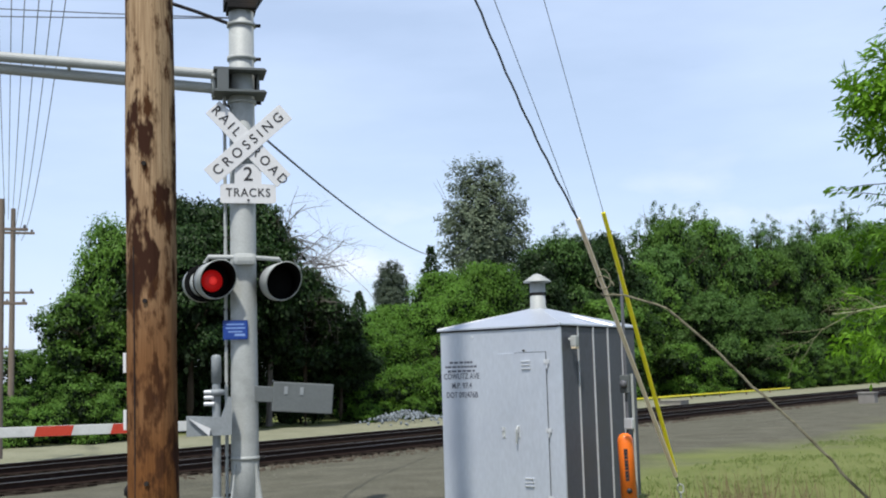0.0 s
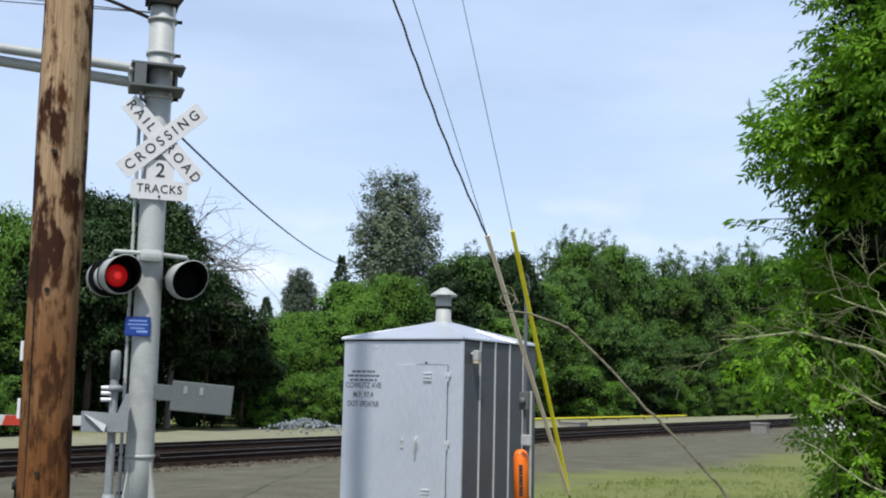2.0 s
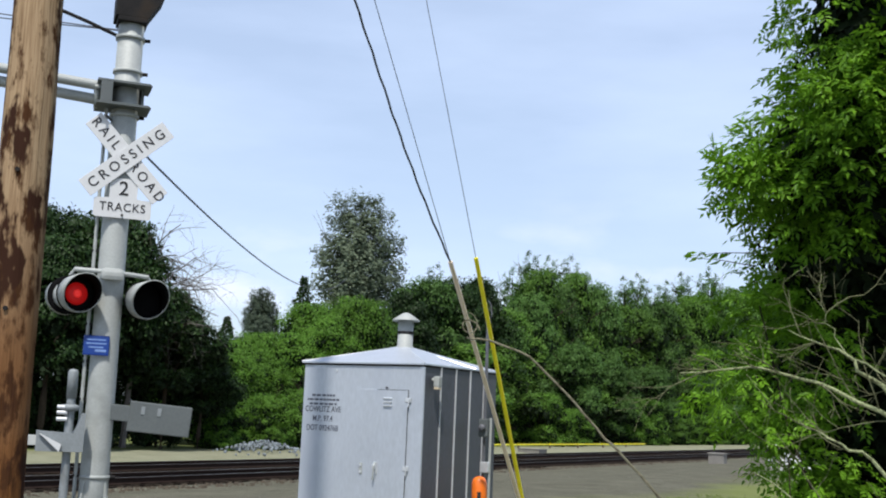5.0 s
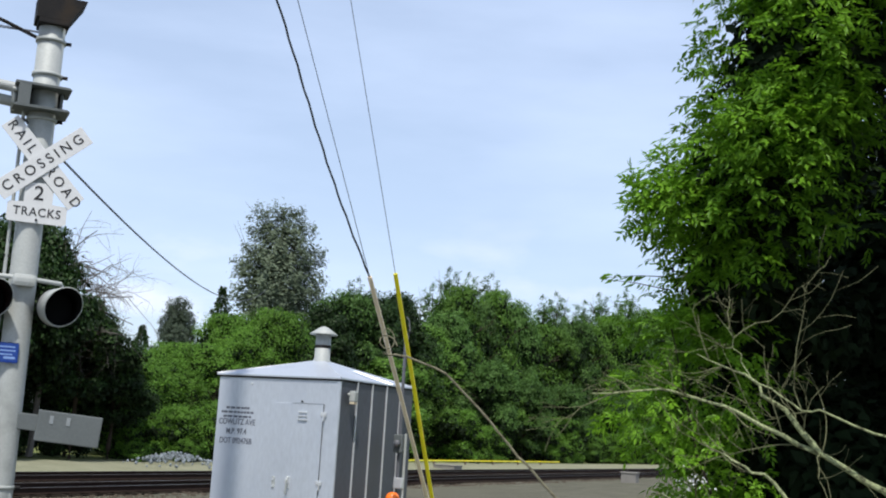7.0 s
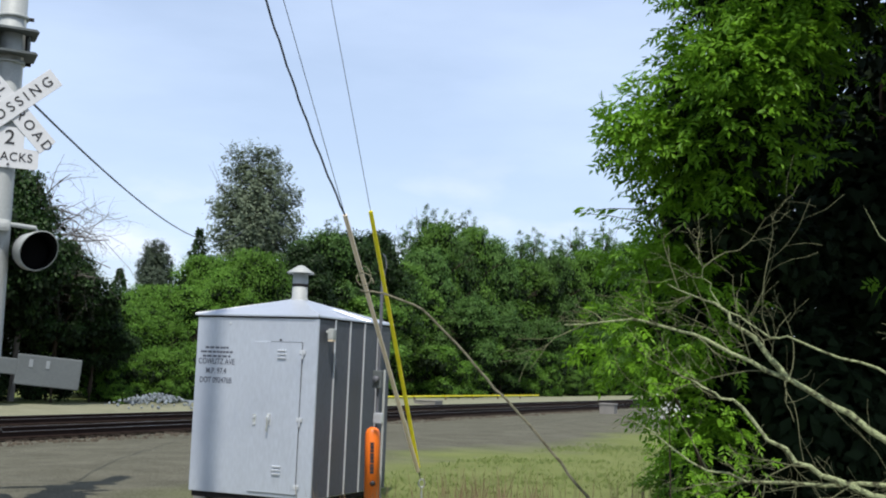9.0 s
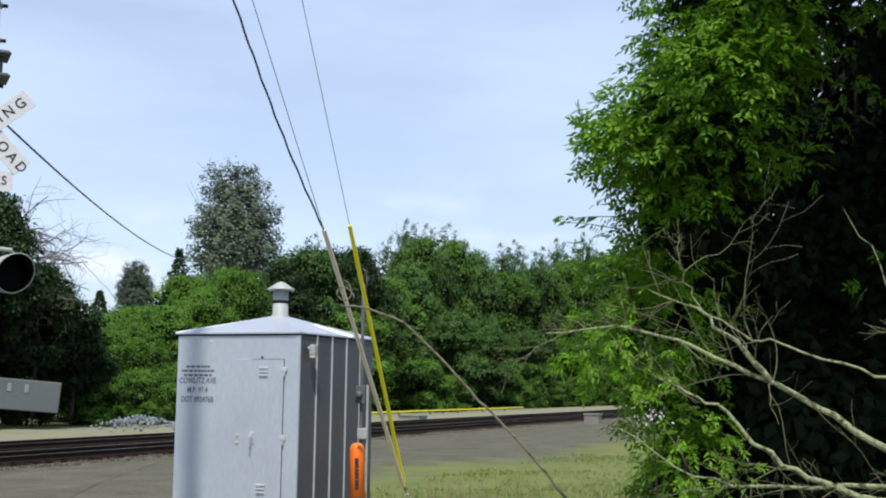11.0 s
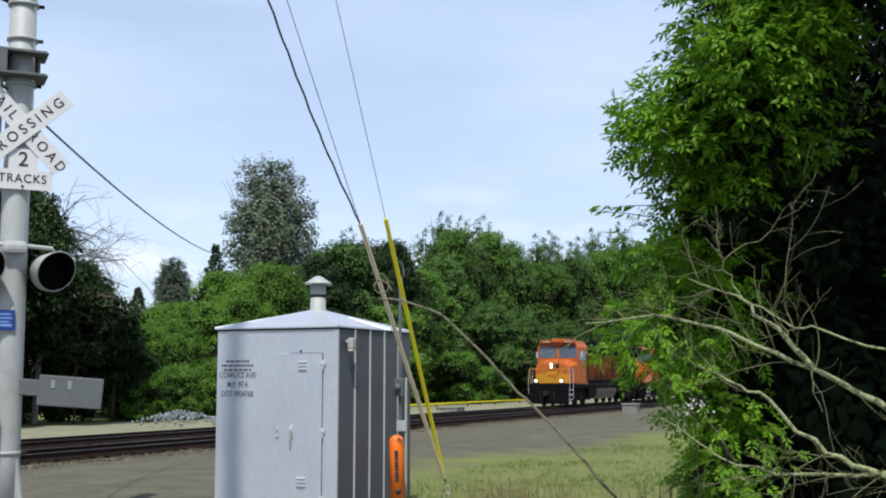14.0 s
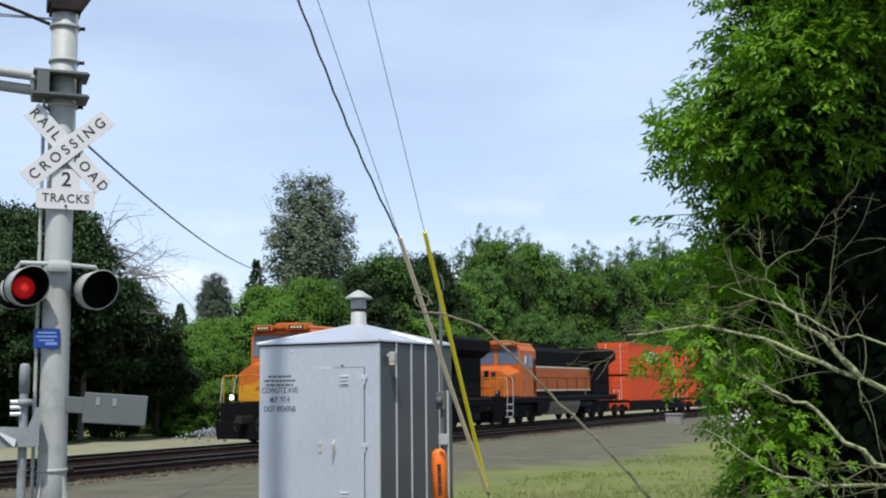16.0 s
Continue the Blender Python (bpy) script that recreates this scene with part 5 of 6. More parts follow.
def container(label, sign):
    """A 12 m ribbed container, origin at its near bottom end, doors at y = 0."""
    L, W, H = 12.19, 2.44, 2.50
    c = thing("shipping_container", TRACK, label, "container", "train")
    part("shell", box(-W / 2 + 0.04, W / 2 - 0.04, 0.05, L - 0.05, 0.06, H - 0.03), BOXRED, c)
    for x in (-W / 2 + 0.06, W / 2 - 0.06):
        for y in (0.06, L - 0.06):
            part("corner_post", box(x - 0.06, x + 0.06, y - 0.06, y + 0.06, 0, H, 0.01), BOXRED, c)
        for z in (0.06, H - 0.06):
            part("side_rail", box(x - 0.05, x + 0.05, 0.12, L - 0.12, z - 0.06, z + 0.06), BOXRED, c)
    rib = bmesh.new()
    for i in range(40):
        y = 0.25 + i * 0.295
        box(W / 2 - 0.045, W / 2 - 0.005, y, y + 0.14, 0.14, H - 0.14, bm=rib)
    tagged(part("corrugation", rib, BOXRED, c, "ribbed side"), kind="stuff")
    for x0 in (-1.12, 0.02):
        leaf = part("door_leaf", box(x0, x0 + 1.10, 0.02, 0.06, 0.12, H - 0.12, 0.01), BOXRED, c, "container door")
        for k in range(5):
            part("door_rib", box(x0 + 0.1, x0 + 1.0, -0.002, 0.022, 0.35 + 0.42 * k, 0.50 + 0.42 * k, 0.01), BOXRED, leaf)
        for dx in (0.55,):
            part("lock_rod", rod((x0 + dx, -0.02, 0.12), (x0 + dx, -0.02, H - 0.12), 0.02, sides=8), SEAM, leaf, "bright lock rod")
    if sign:
        part("sign_panel", box(W / 2 - 0.004, W / 2 + 0.006, 4.6, 7.6, 1.05, 1.85), WHITE, c, "white plain sign panel")
        for i in range(4):
            part("sign_bar", box(W / 2 + 0.0065, W / 2 + 0.009, 4.8 + 0.68 * i, 5.3 + 0.68 * i, 1.25, 1.65), RED, c)
    return c


FAR_TRACK = 27.0


def train_front(t):
    """Distance of the leading coupler along the line."""
    along = ((0.0, 348.6), (13.0, 96.6), (13.5, 87.0), (14.0, 77.3), (14.5, 67.5), (15.0, 57.5), (15.5, 47.2), (16.0, 36.7))
    for (t0, a0), (t1, a1) in zip(along, along[1:]):
        if t <= t1:
            return a0 + (a1 - a0) * (t - t0) / (t1 - t0)
    return along[-1][1]


def build_train():
    """Each vehicle with its distance behind the leading coupler and its height."""
    moving = [(loco("leading orange and black diesel locomotive with lit headlights", True), 0.0, 0.0),
              (loco("second orange and black diesel locomotive", False), 21.9, 0.0)]
    y = 43.8
    for i in range(2):
        moving.append((well_car(), y, 0.0))
        moving.append((container("orange-red ribbed shipping container in the well", False), y + 3.0, 0.42))
        moving.append((container("orange-red ribbed shipping container stacked on top", i == 0), y + 3.0, 2.97))
        y += 19.2
    return moving


# ---- vegetation ----
def tree_kind(seed, height, spread, leaf, lobes, count, size, trunk=0.18, bare=0.25, width=0.6):
    """Trunk, leafy boughs and inner leaves coloured near-black for shade; one tree, standing at the origin."""
    rng = np.random.default_rng(seed)
    bm = bmesh.new()
    pts = [Vector((0.0, 0.0, -0.3))]
    for i in range(7):
        pts.append(Vector((rng.normal(0, 0.06) * spread * 0.3, rng.normal(0, 0.06) * spread * 0.3, height * 0.86 * (i + 1) / 7)))
    tube(pts, trunk, 9, bm, trunk * 0.2)
    for i in range(9):
        k = rng.uniform(bare, 0.85)
        p = pts[0].lerp(pts[-1], k)
        a = rng.uniform(0, 2 * math.pi)
        branches(p, (math.cos(a), math.sin(a), rng.uniform(0.3, 1.0)), spread * rng.uniform(0.6, 0.95), trunk * 0.4, 1, rng, bm, 0.0, 3, 0.3, 5, 4)
    trunk_mesh = mesh_of(bm, "trunk", BARKDARK)
    balls = []
    for i in range(lobes):
        k = rng.uniform(0, 1)
        z = height * (bare + (1 - bare) * k) * 0.93
        reach = spread * (0.35 + 0.65 * math.sin(math.pi * min(1, 0.18 + 0.82 * k))) * rng.uniform(0.35, 0.92)
        a = rng.uniform(0, 2 * math.pi)
        r = spread * rng.uniform(0.17, 0.36)
        balls.append((reach * math.cos(a), reach * math.sin(a), z, r, r, r * rng.uniform(0.65, 1.0)))
    w, o = crown_points(balls, count, 0.065 * spread, (0.68, 1.10), 24, rng, 0.6)
    keep = w[:, 2] < height
    crown = leaf_mesh("crown", w[keep], o[keep], size, size * width, leaf, 0.25, 0.9, rng)
    w, o = crown_points(balls, count // 4, 0.10 * spread, (0.1, 0.75), 8, rng)
    w[:, 2] -= 0.08 * spread
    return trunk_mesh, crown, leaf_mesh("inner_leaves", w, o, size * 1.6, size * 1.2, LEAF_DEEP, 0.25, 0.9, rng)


def poplar_kind(seed, height, spread, leaf, count, size, low=0.25):
    """An upright, airy tree: steep limbs and small leaf clumps all through an oval crown that begins at the share low of its height."""
    rng = np.random.default_rng(seed)
    bm = bmesh.new()
    tube([(0, 0, -0.3), (0.05, 0, height * 0.4), (0, 0.05, height * 0.75), (0, 0, height * 0.97)], 0.22, 8, bm, 0.03)
    for i in range(26):
        z, a = height * rng.uniform(0.25, 0.85), rng.uniform(0, 2 * math.pi)
        branches((0, 0, z), (math.cos(a), math.sin(a), 1.5), spread * rng.uniform(0.7, 1.2), 0.05, 1, rng, bm, 0.0, 3, 0.2, 5, 4, 0.35)
    per = 26
    k = count // per
    d = rng.normal(0, 1, (k, 3))
    d /= np.linalg.norm(d, axis=1)[:, None]
    r = rng.uniform(0.02, 1.0, k)[:, None] ** 0.42
    lump = np.array([1 + 0.30 * noise.noise(Vector(q) * 3.4) for q in d])[:, None]
    half = (1 - low) / 2
    centre = d * r * lump * np.array([spread, spread, height * half]) + np.array([0, 0, height * (low + half)])
    # egg shape: widest in the lower third
    rise = (centre[:, 2:] / height - low) / (1 - low)
    centre[:, :2] *= 1.16 - 0.42 * np.clip(rise, 0, 1)
    w = np.repeat(centre, per, axis=0) + rng.normal(0, 0.060 * spread, (k * per, 3))
    return mesh_of(bm, "trunk", BARKDARK), leaf_mesh("crown", w, np.repeat(d, per, axis=0) + (0, 0, 0.6), size, size * 0.6, leaf, 0.0, 0.9, rng)


def plant(kind, m, scale, label, name="tree", category="tree", group=""):
    t = thing(name, m @ Matrix.Diagonal((*scale, 1)), label, category, group)
    for nm, me in zip(("trunk", "crown", "inner_leaves"), kind):
        ob = new(nm, me)
        ob.parent = t
    return t


def build_woods():
    broad = [tree_kind(11 + i, 10.0, 3.6, leaf, 62, 26000, 0.21, 0.2, 0.06) for i, leaf in enumerate((LEAF_MID, LEAF_DARK, LEAF_MID, LEAF_WOOD))]
    shrub = [tree_kind(31 + i, 4.0, 2.6, leaf, 44, 15000, 0.15, 0.08, 0.03) for i, leaf in enumerate((LEAF_HILL, LEAF_MID, LEAF_HILL))]
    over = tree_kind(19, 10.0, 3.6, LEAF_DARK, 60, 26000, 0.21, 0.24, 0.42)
    bank = [tree_kind(41 + i, 8.0, 3.6, LEAF_HILL, 80, 34000, 0.15, 0.12, 0.03) for i in range(2)]
    slim = poplar_kind(51, 18.0, 3.0, LEAF_GREY, 26000, 0.22, 0.42)
    distant = poplar_kind(53, 18.0, 2.7, LEAF_FAR, 26000, 0.24, 0.5)
    spire = poplar_kind(52, 12.0, 1.9, LEAF_WOOD, 11000, 0.20)
    rng = np.random.default_rng(3)
    # big dark trees beside the crossing: along, across, height, width factor
    for al, ac, h, k, sp in ((27, 38.5, 3.6, 0, 1.1), (29.4, 38.5, 5.8, 0, 0.95), (32.4, 40, 9.6, 2, 0.62), (35.6, 39.4, 10.9, 1, 0.72), (37.4, 39.8, 10.6, 1, 0.66), (33.6, 39.5, 6.0, 1, 1.0), (40.2, 39.0, 6.4, 1, 0.8), (42.4, 38.4, 4.6, 1, 0.85), (23.5, 40, 2.6, 0, 0.9)):
        plant(broad[k], TRACK @ Matrix.Translation((-ac, al, -0.3)) @ pose(0, 0, 0, 0, 0, rng.uniform(0, 360)), (h / 10 * sp, h / 10 * sp, h / 10), "dark leafy broadleaf tree beside the crossing", group="trees by the crossing")
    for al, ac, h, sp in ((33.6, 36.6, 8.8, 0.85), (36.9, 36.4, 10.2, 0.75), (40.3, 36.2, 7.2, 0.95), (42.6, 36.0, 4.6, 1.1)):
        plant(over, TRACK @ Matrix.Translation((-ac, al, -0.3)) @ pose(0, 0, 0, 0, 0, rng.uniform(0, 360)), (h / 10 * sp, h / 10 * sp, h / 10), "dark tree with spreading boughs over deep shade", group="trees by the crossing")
    # low growth under them
    for al, ac, h in ((25, 36.0, 1.8), (27.5, 35.8, 2.2), (30, 36, 2.2), (22.5, 36, 1.6)):
        plant(shrub[1], TRACK @ Matrix.Translation((-ac, al, -0.25)) @ pose(0, 0, 0, 0, 0, rng.uniform(0, 360)), (h / 4, h / 4, h / 4), "green shrub at the foot of the trees", "shrub", "shrub", "shrubs by the line")
    # bright bank of shrubs rising to the right
    for al, ac, h in ((45, 36.5, 2.4), (46.6, 34.7, 1.1), (43.2, 34.9, 0.9), (48, 36, 2.8), (51.5, 36, 3.2), (55, 36, 3.6), (58.5, 36, 4.0), (62, 36, 4.0)):
        s = h / 4
        plant(shrub[0 if rng.random() < 0.7 else 2], TRACK @ Matrix.Translation((-ac, al, -0.25)) @ pose(0, 0, 0, 0, 0, rng.uniform(0, 360)), (s * 0.95, s * 0.95, s), "bright green bushy thicket on the bank", "shrub", "shrub", "bank thicket")
    for i, (al, ac, h) in enumerate(((47.5, 40, 3.9), (50.5, 41, 4.9), (53.5, 41.5, 5.4), (57, 41.5, 6.6), (60.5, 41.5, 8.0), (64, 41, 9.4), (52, 44, 5.2), (58, 45, 6.7), (55.5, 43.5, 6.0), (62.5, 44, 9.0), (66, 44, 9.9))):
        plant(bank[i % 2], TRACK @ Matrix.Translation((-ac, al, -0.25)) @ pose(0, 0, 0, 0, 0, rng.uniform(0, 360)), (0.80, 0.80, h / 8), "bright green leafy thicket rising over the bank", "shrub", "shrub", "bank thicket")
    # woods along the line
    for al, ac, h, k, sp in ((66, 43, 7.6, 0, 1.0), (69.5, 44, 9.0, 3, 1.0), (73.0, 43, 11.0, 1, 0.8), (76.5, 43, 12.6, 3, 0.75), (80.5, 43, 12.9, 1, 0.75), (85, 43, 13.7, 1, 0.75), (89.5, 43.5, 10.8, 3, 0.8), (94, 44, 11.6, 0, 0.8), (99, 45, 14.0, 3, 0.65), (103.5, 45.5, 16.6, 0, 0.55), (108, 46, 16.2, 3, 0.6), (114, 46, 17.6, 0, 0.55), (119, 46, 17.4, 3, 0.55), (124, 45.5, 15.2, 0, 0.7), (130, 45, 15.4, 0, 0.7), (135.5, 44, 17.6, 3, 0.55), (141, 44, 17.0, 0, 0.7), (148, 43.5, 19.0, 0, 0.65), (156, 43.5, 20.6, 3, 0.7), (166, 43, 22, 0, 0.7), (178, 42, 24, 3, 0.7), (192, 42, 26, 0, 0.7)):
        plant(broad[k], TRACK @ Matrix.Translation((-ac, al, -0.2)) @ pose(0, 0, 0, 0, 0, rng.uniform(0, 360)), (h / 10 * sp, h / 10 * sp, h / 10), "tall dark green tree in the wood along the line", group="wood along the line")
    for al in np.arange(64, 190, 4.4):
        if rng.random() < 0.55:
            h = rng.uniform(5.5, 8.5) + 0.03 * (al - 60)
            w = rng.uniform(0.75, 1.0)
            plant(broad[(0, 3, 2)[int(rng.integers(0, 3))]], TRACK @ Matrix.Translation((-38.4 - rng.uniform(0, 1.5), al, -0.25)) @ pose(0, 0, 0, 0, 0, rng.uniform(0, 360)), (w, w, h / 10), "bushy maple at the edge of the wood", group="edge of the wood")
        else:
            h = rng.uniform(2.6, 5.0)
            plant(shrub[int(rng.integers(0, 3))], TRACK @ Matrix.Translation((-36.6 - rng.uniform(0, 1.5), al, -0.25)) @ pose(0, 0, 0, 0, 0, rng.uniform(0, 360)), (h / 4, h / 4, h / 4), "leafy undergrowth at the edge of the wood", "shrub", "shrub", "edge of the wood")
    # tall slim poplar and far trees
    plant(slim, TRACK @ Matrix.Translation((-50, 77.3, -0.2)), (1.27, 1.27, 1.09), "tall slim grey-green poplar above the thicket")
    plant(slim, TRACK @ Matrix.Translation((-51, 80.5, -0.2)), (0.9, 0.9, 0.62), "slim grey-green poplar above the thicket")
    plant(distant, TRACK @ Matrix.Translation((-150, 195, -0.2)), (1.5, 1.5, 1.52), "round far tree on the skyline")
    for al, ac, h, w in ((83, 46, 14.0, 0.9), (92, 47, 13.8, 1.0), (100, 47, 16.0, 1.0), (106, 48, 18.4, 1.1), (111, 48, 18.6, 1.0), (117, 48, 19.4, 1.2), (126, 48, 17.4, 1.0), (132, 47, 19.0, 1.2), (137, 47, 20.0, 1.2), (145, 46, 20.0, 1.3), (152, 46, 22.0, 1.3), (162, 45, 24.0, 1.4)):
        plant(spire, TRACK @ Matrix.Translation((-ac, al, -0.2)) @ pose(0, 0, 0, 0, 0, rng.uniform(0, 360)), (w, w, h / 12), "slender tree rising from the wood", group="slender trees")


def build_conifers():
    rng = np.random.default_rng(5)
    for x, y, h, lab in ((-1.05, 167.6, 20.9, "dark far conifer on the skyline"), (-14.0, 199.3, 17.0, "small far conifer on the skyline")):
        w, o = [], []
        for i in range(26):
            k = i / 25
            z = h * (0.25 + 0.75 * k)
            r = (1 - k) * 6.0 + 0.1
            for j in range(110):
                a, q = rng.uniform(0, 2 * math.pi), rng.uniform(0.2, 1) * rng.uniform(0.8, 1.15)
                w.append((r * q * math.cos(a), r * q * math.sin(a), z - 0.6 * q * r * 0.4 + rng.normal(0, 0.2)))
                o.append((math.cos(a), math.sin(a), -0.3))
        t = thing("conifer", pose(x, y, -0.2), lab, "tree", "far conifers")
        part("trunk", rod((0, 0, 0), (0, 0, h * 0.95), 0.3, 0.05, 8), BARKDARK, t)
        ob = new("crown", leaf_mesh("crown", np.array(w), np.array(o), 0.6, 0.25, LEAF_DARK, 0.2, 0.4, rng, True))
        ob.parent = t


def build_bare_tree():
    """Leafless tree with drooping grey twigs beside the dark trees."""
    rng = np.random.default_rng(21)
    t = thing("bare_tree", TRACK @ Matrix.Translation((-36.9, 38.6, -0.2)), "leafless tree with fine grey drooping twigs", "tree")
    bm = bmesh.new()
    tube([(0, 0, 0), (0.1, 0.05, 3), (0.0, 0.1, 6), (0.1, 0, 8.6)], 0.16, 8, bm, 0.05)
    part("trunk", bm, BAREGREY, t)
    bm = bmesh.new()
    for i in range(24):
        z = rng.uniform(4.0, 8.6)
        a = rng.uniform(-0.2, 2.2)
        branches((0.05, 0.05, z), (math.cos(a), math.sin(a), rng.uniform(0.3, 0.8)), rng.uniform(2.2, 4.0), 0.05, 3, rng, bm, 0.10, 4, 0.35, 4, 6, 0.6, 0.68)
    tagged(part("limb_growth", bm, BAREGREY, t), kind="stuff")


def build_near_tree():
    """Large leafy tree close on the right: an overhanging crown, and an added unseen canopy that shades the hollow."""
    rng = np.random.default_rng(42)
    tree = thing("leafy_tree", pose(5.43, 9.47, 0, 0, 0, -22.4), "large leafy tree with narrow bright green leaves", "tree")
    for i in range(4):
        bm = tube([(0.6 + 0.7 * i, 3.0, -0.2), (0.7 + 0.7 * i, 3.0, 1.5), (0.5 + 0.7 * i, 2.9, 3.2), (0.4 + 0.7 * i, 2.4, 5.2)], 0.10, 8, r_end=0.03)
        part("trunk", bm, BARKDARK, tree)
    lit = [(0.30, -0.6, 6.5, 1.40, 1.4, 1.1), (-0.30, -0.7, 5.2, 0.88, 1.1, 0.8), (-0.68, -0.6, 4.0, 0.92, 0.9, 0.66), (-0.74, -0.2, 3.3, 0.66, 0.6, 0.45), (-0.50, -0.6, 4.35, 0.72, 1.0, 0.7), (-0.4, 0.6, 3.0, 0.9, 0.9, 0.45),
           (-0.62, 1.0, 2.45, 0.9, 0.7, 0.42), (-0.3, 1.2, 1.75, 1.0, 0.7, 0.55), (-0.2, 1.2, 0.9, 0.9, 0.8, 0.7), (-0.72, 1.0, 0.8, 0.5, 0.45, 0.6), (-1.15, 0.9, 2.0, 0.45, 0.45, 0.45)]
    shade = [(0.9, -0.4, 5.0, 0.8, 0.8, 0.6), (1.5, -0.3, 5.5, 1.0, 0.9, 0.6), (1.2, 0.2, 4.7, 1.2, 1.0, 0.7), (2.2, 0.2, 5.2, 1.2, 1.1, 0.8), (1.0, 0.6, 3.2, 0.8, 0.6, 0.5)]
    # roof: unseen lobes added overhead to keep the sun off the hollow
    roof = [(1.7, -2.5, 6.5, 1.5, 1.4, 0.8), (3.5, -2.5, 6.5, 1.8, 1.5, 0.8), (1.9, -1.0, 6.9, 1.8, 1.6, 0.9), (3.8, -1.0, 6.8, 1.8, 1.6, 1.0), (0.7, -0.8, 6.7, 1.2, 1.2, 0.8), (5.0, -1.6, 6.4, 1.6, 1.8, 1.0), (2.6, -3.4, 6.9, 1.9, 1.2, 0.8), (4.4, -3.6, 7.0, 1.9, 1.3, 0.9), (1.0, -2.9, 7.0, 1.1, 1.1, 0.7), (1.5, -4.0, 7.3, 1.2, 1.0, 0.7), (1.2, -5.2, 7.6, 1.3, 1.0, 0.7), (3.2, -5.2, 7.6, 1.8, 1.2, 0.8)]
    wall = [(-0.45, 1.7, 0.9, 0.6, 0.6, 1.0), (-0.85, 1.7, 2.3, 0.65, 0.6, 0.9), (1.0, 2.4, 3.4, 1.9, 0.7, 1.7), (2.9, 2.4, 3.4, 2.0, 0.7, 2.0), (1.0, 2.3, 1.2, 1.9, 0.7, 1.3), (2.9, 2.3, 1.2, 2.0, 0.7, 1.4), (4.6, 1.0, 3.0, 0.8, 2.0, 2.6), (0.2, 1.2, 1.4, 0.7, 1.2, 1.3), (2.4, 1.4, 5.4, 2.2, 1.5, 0.7), (2.2, 3.2, 2.2, 3.2, 0.7, 2.4), (4.6, 2.4, 2.6, 1.6, 1.2, 2.6), (2.2, 3.4, 5.0, 3.4, 0.8, 1.6)]
    heart = list(lit)
    lit = budded(lit, 6, 0.36, rng)
    for nm, lobes, count, clump, shell, per, size, wide, mat in (
        ("crown", lit, 16000, 0.08, (0.80, 1.08), 5, 0.085, 0.030, LEAF_NEAR),
        ("upper_crown", roof, 52000, 0.11, (0.5, 1.04), 20, 0.16, 0.075, LEAF_NEAR),
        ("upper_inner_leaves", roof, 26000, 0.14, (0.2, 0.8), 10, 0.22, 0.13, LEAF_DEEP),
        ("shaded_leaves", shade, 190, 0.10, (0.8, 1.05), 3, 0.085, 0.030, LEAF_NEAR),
        # inner and back leaves: the hollow's darkness is in their colour
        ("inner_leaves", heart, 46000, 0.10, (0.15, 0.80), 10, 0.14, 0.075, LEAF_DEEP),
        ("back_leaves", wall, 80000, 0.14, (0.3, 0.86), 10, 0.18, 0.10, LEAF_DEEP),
    ):
        w, o = crown_points(lobes, count, clump, shell, per, rng)
        if nm == "crown":
            # the bright skin is cut raggedly where light ends, towards the near-black hollow
            rag = np.array([noise.noise(Vector(p) * 1.5) + 0.6 * noise.noise(Vector(p) * 4.0) for p in w])
            edge = np.interp(w[:, 2], (1.0, 2.0, 3.14, 3.9, 4.4, 5.0, 5.5, 6.5), (-0.9, -0.95, -0.70, -0.30, -0.10, 0.25, 0.50, 1.2)) + 0.55 * rag
            stray = (rag > 0.42) & (w[:, 2] > 3.6) & (rng.uniform(0, 1, len(w)) < 0.5)
            keep = ((w[:, 0] < edge) & (rag > -0.42)) | stray
            w, o = w[keep], o[keep]
        if nm in ("crown", "shaded_leaves"):
            ob = new(nm, spray_mesh(nm, w, o, 0.17, size, wide, mat, rng))
        else:
            ob = new(nm, leaf_mesh(nm, w, o, size, wide, mat, 0.2, 0.9, rng))
        ob.parent = tree
    # thin sprays that stand out against the sky
    bm, w, o = bmesh.new(), [], []
    for p, d, L in (((-1.5, -0.2, 3.32), (-1, -0.1, 0.0), 0.55), ((-1.5, -0.2, 3.2), (-1, 0.1, 0.2), 0.6), ((-1.1, 0, 4.7), (-1, 0, 0.35), 0.4), ((-1.0, 0, 5.2), (-1, 0, 0.4), 0.45), ((-1.4, 0, 2.6), (-1, 0, 0.3), 0.5), ((-1.45, -0.5, 4.1), (-1, 0.1, -0.5), 0.35), ((-1.4, -0.5, 3.7), (-1, 0, -0.6), 0.35), ((-1.3, -0.4, 4.5), (-1, -0.1, -0.2), 0.35), ((-1.05, -0.5, 5.5), (-1, 0, -0.3), 0.35), ((-0.95, -0.6, 6.0), (-1, 0, -0.2), 0.4)):
        p, d = Vector(p), Vector(d).normalized()
        tube([p, p + d * L * 0.5, p + d * L + Vector((0, 0, -0.03))], 0.005, 4, bm, 0.002)
        for i in range(11):
            w.append(p + d * L * (0.3 + 0.07 * i))
            o.append(Vector((d.x, rng.normal(0, 0.4), rng.normal(-0.1, 0.6))))
    tagged(part("spray_twig", bm, BARKDARK, tree), kind="stuff")
    ob = new("spray_leaves", leaf_mesh("spray_leaves", np.array(w), np.array(o), 0.10, 0.032, LEAF_NEAR, 0.5, 0.5, rng, True))
    ob.parent = tree


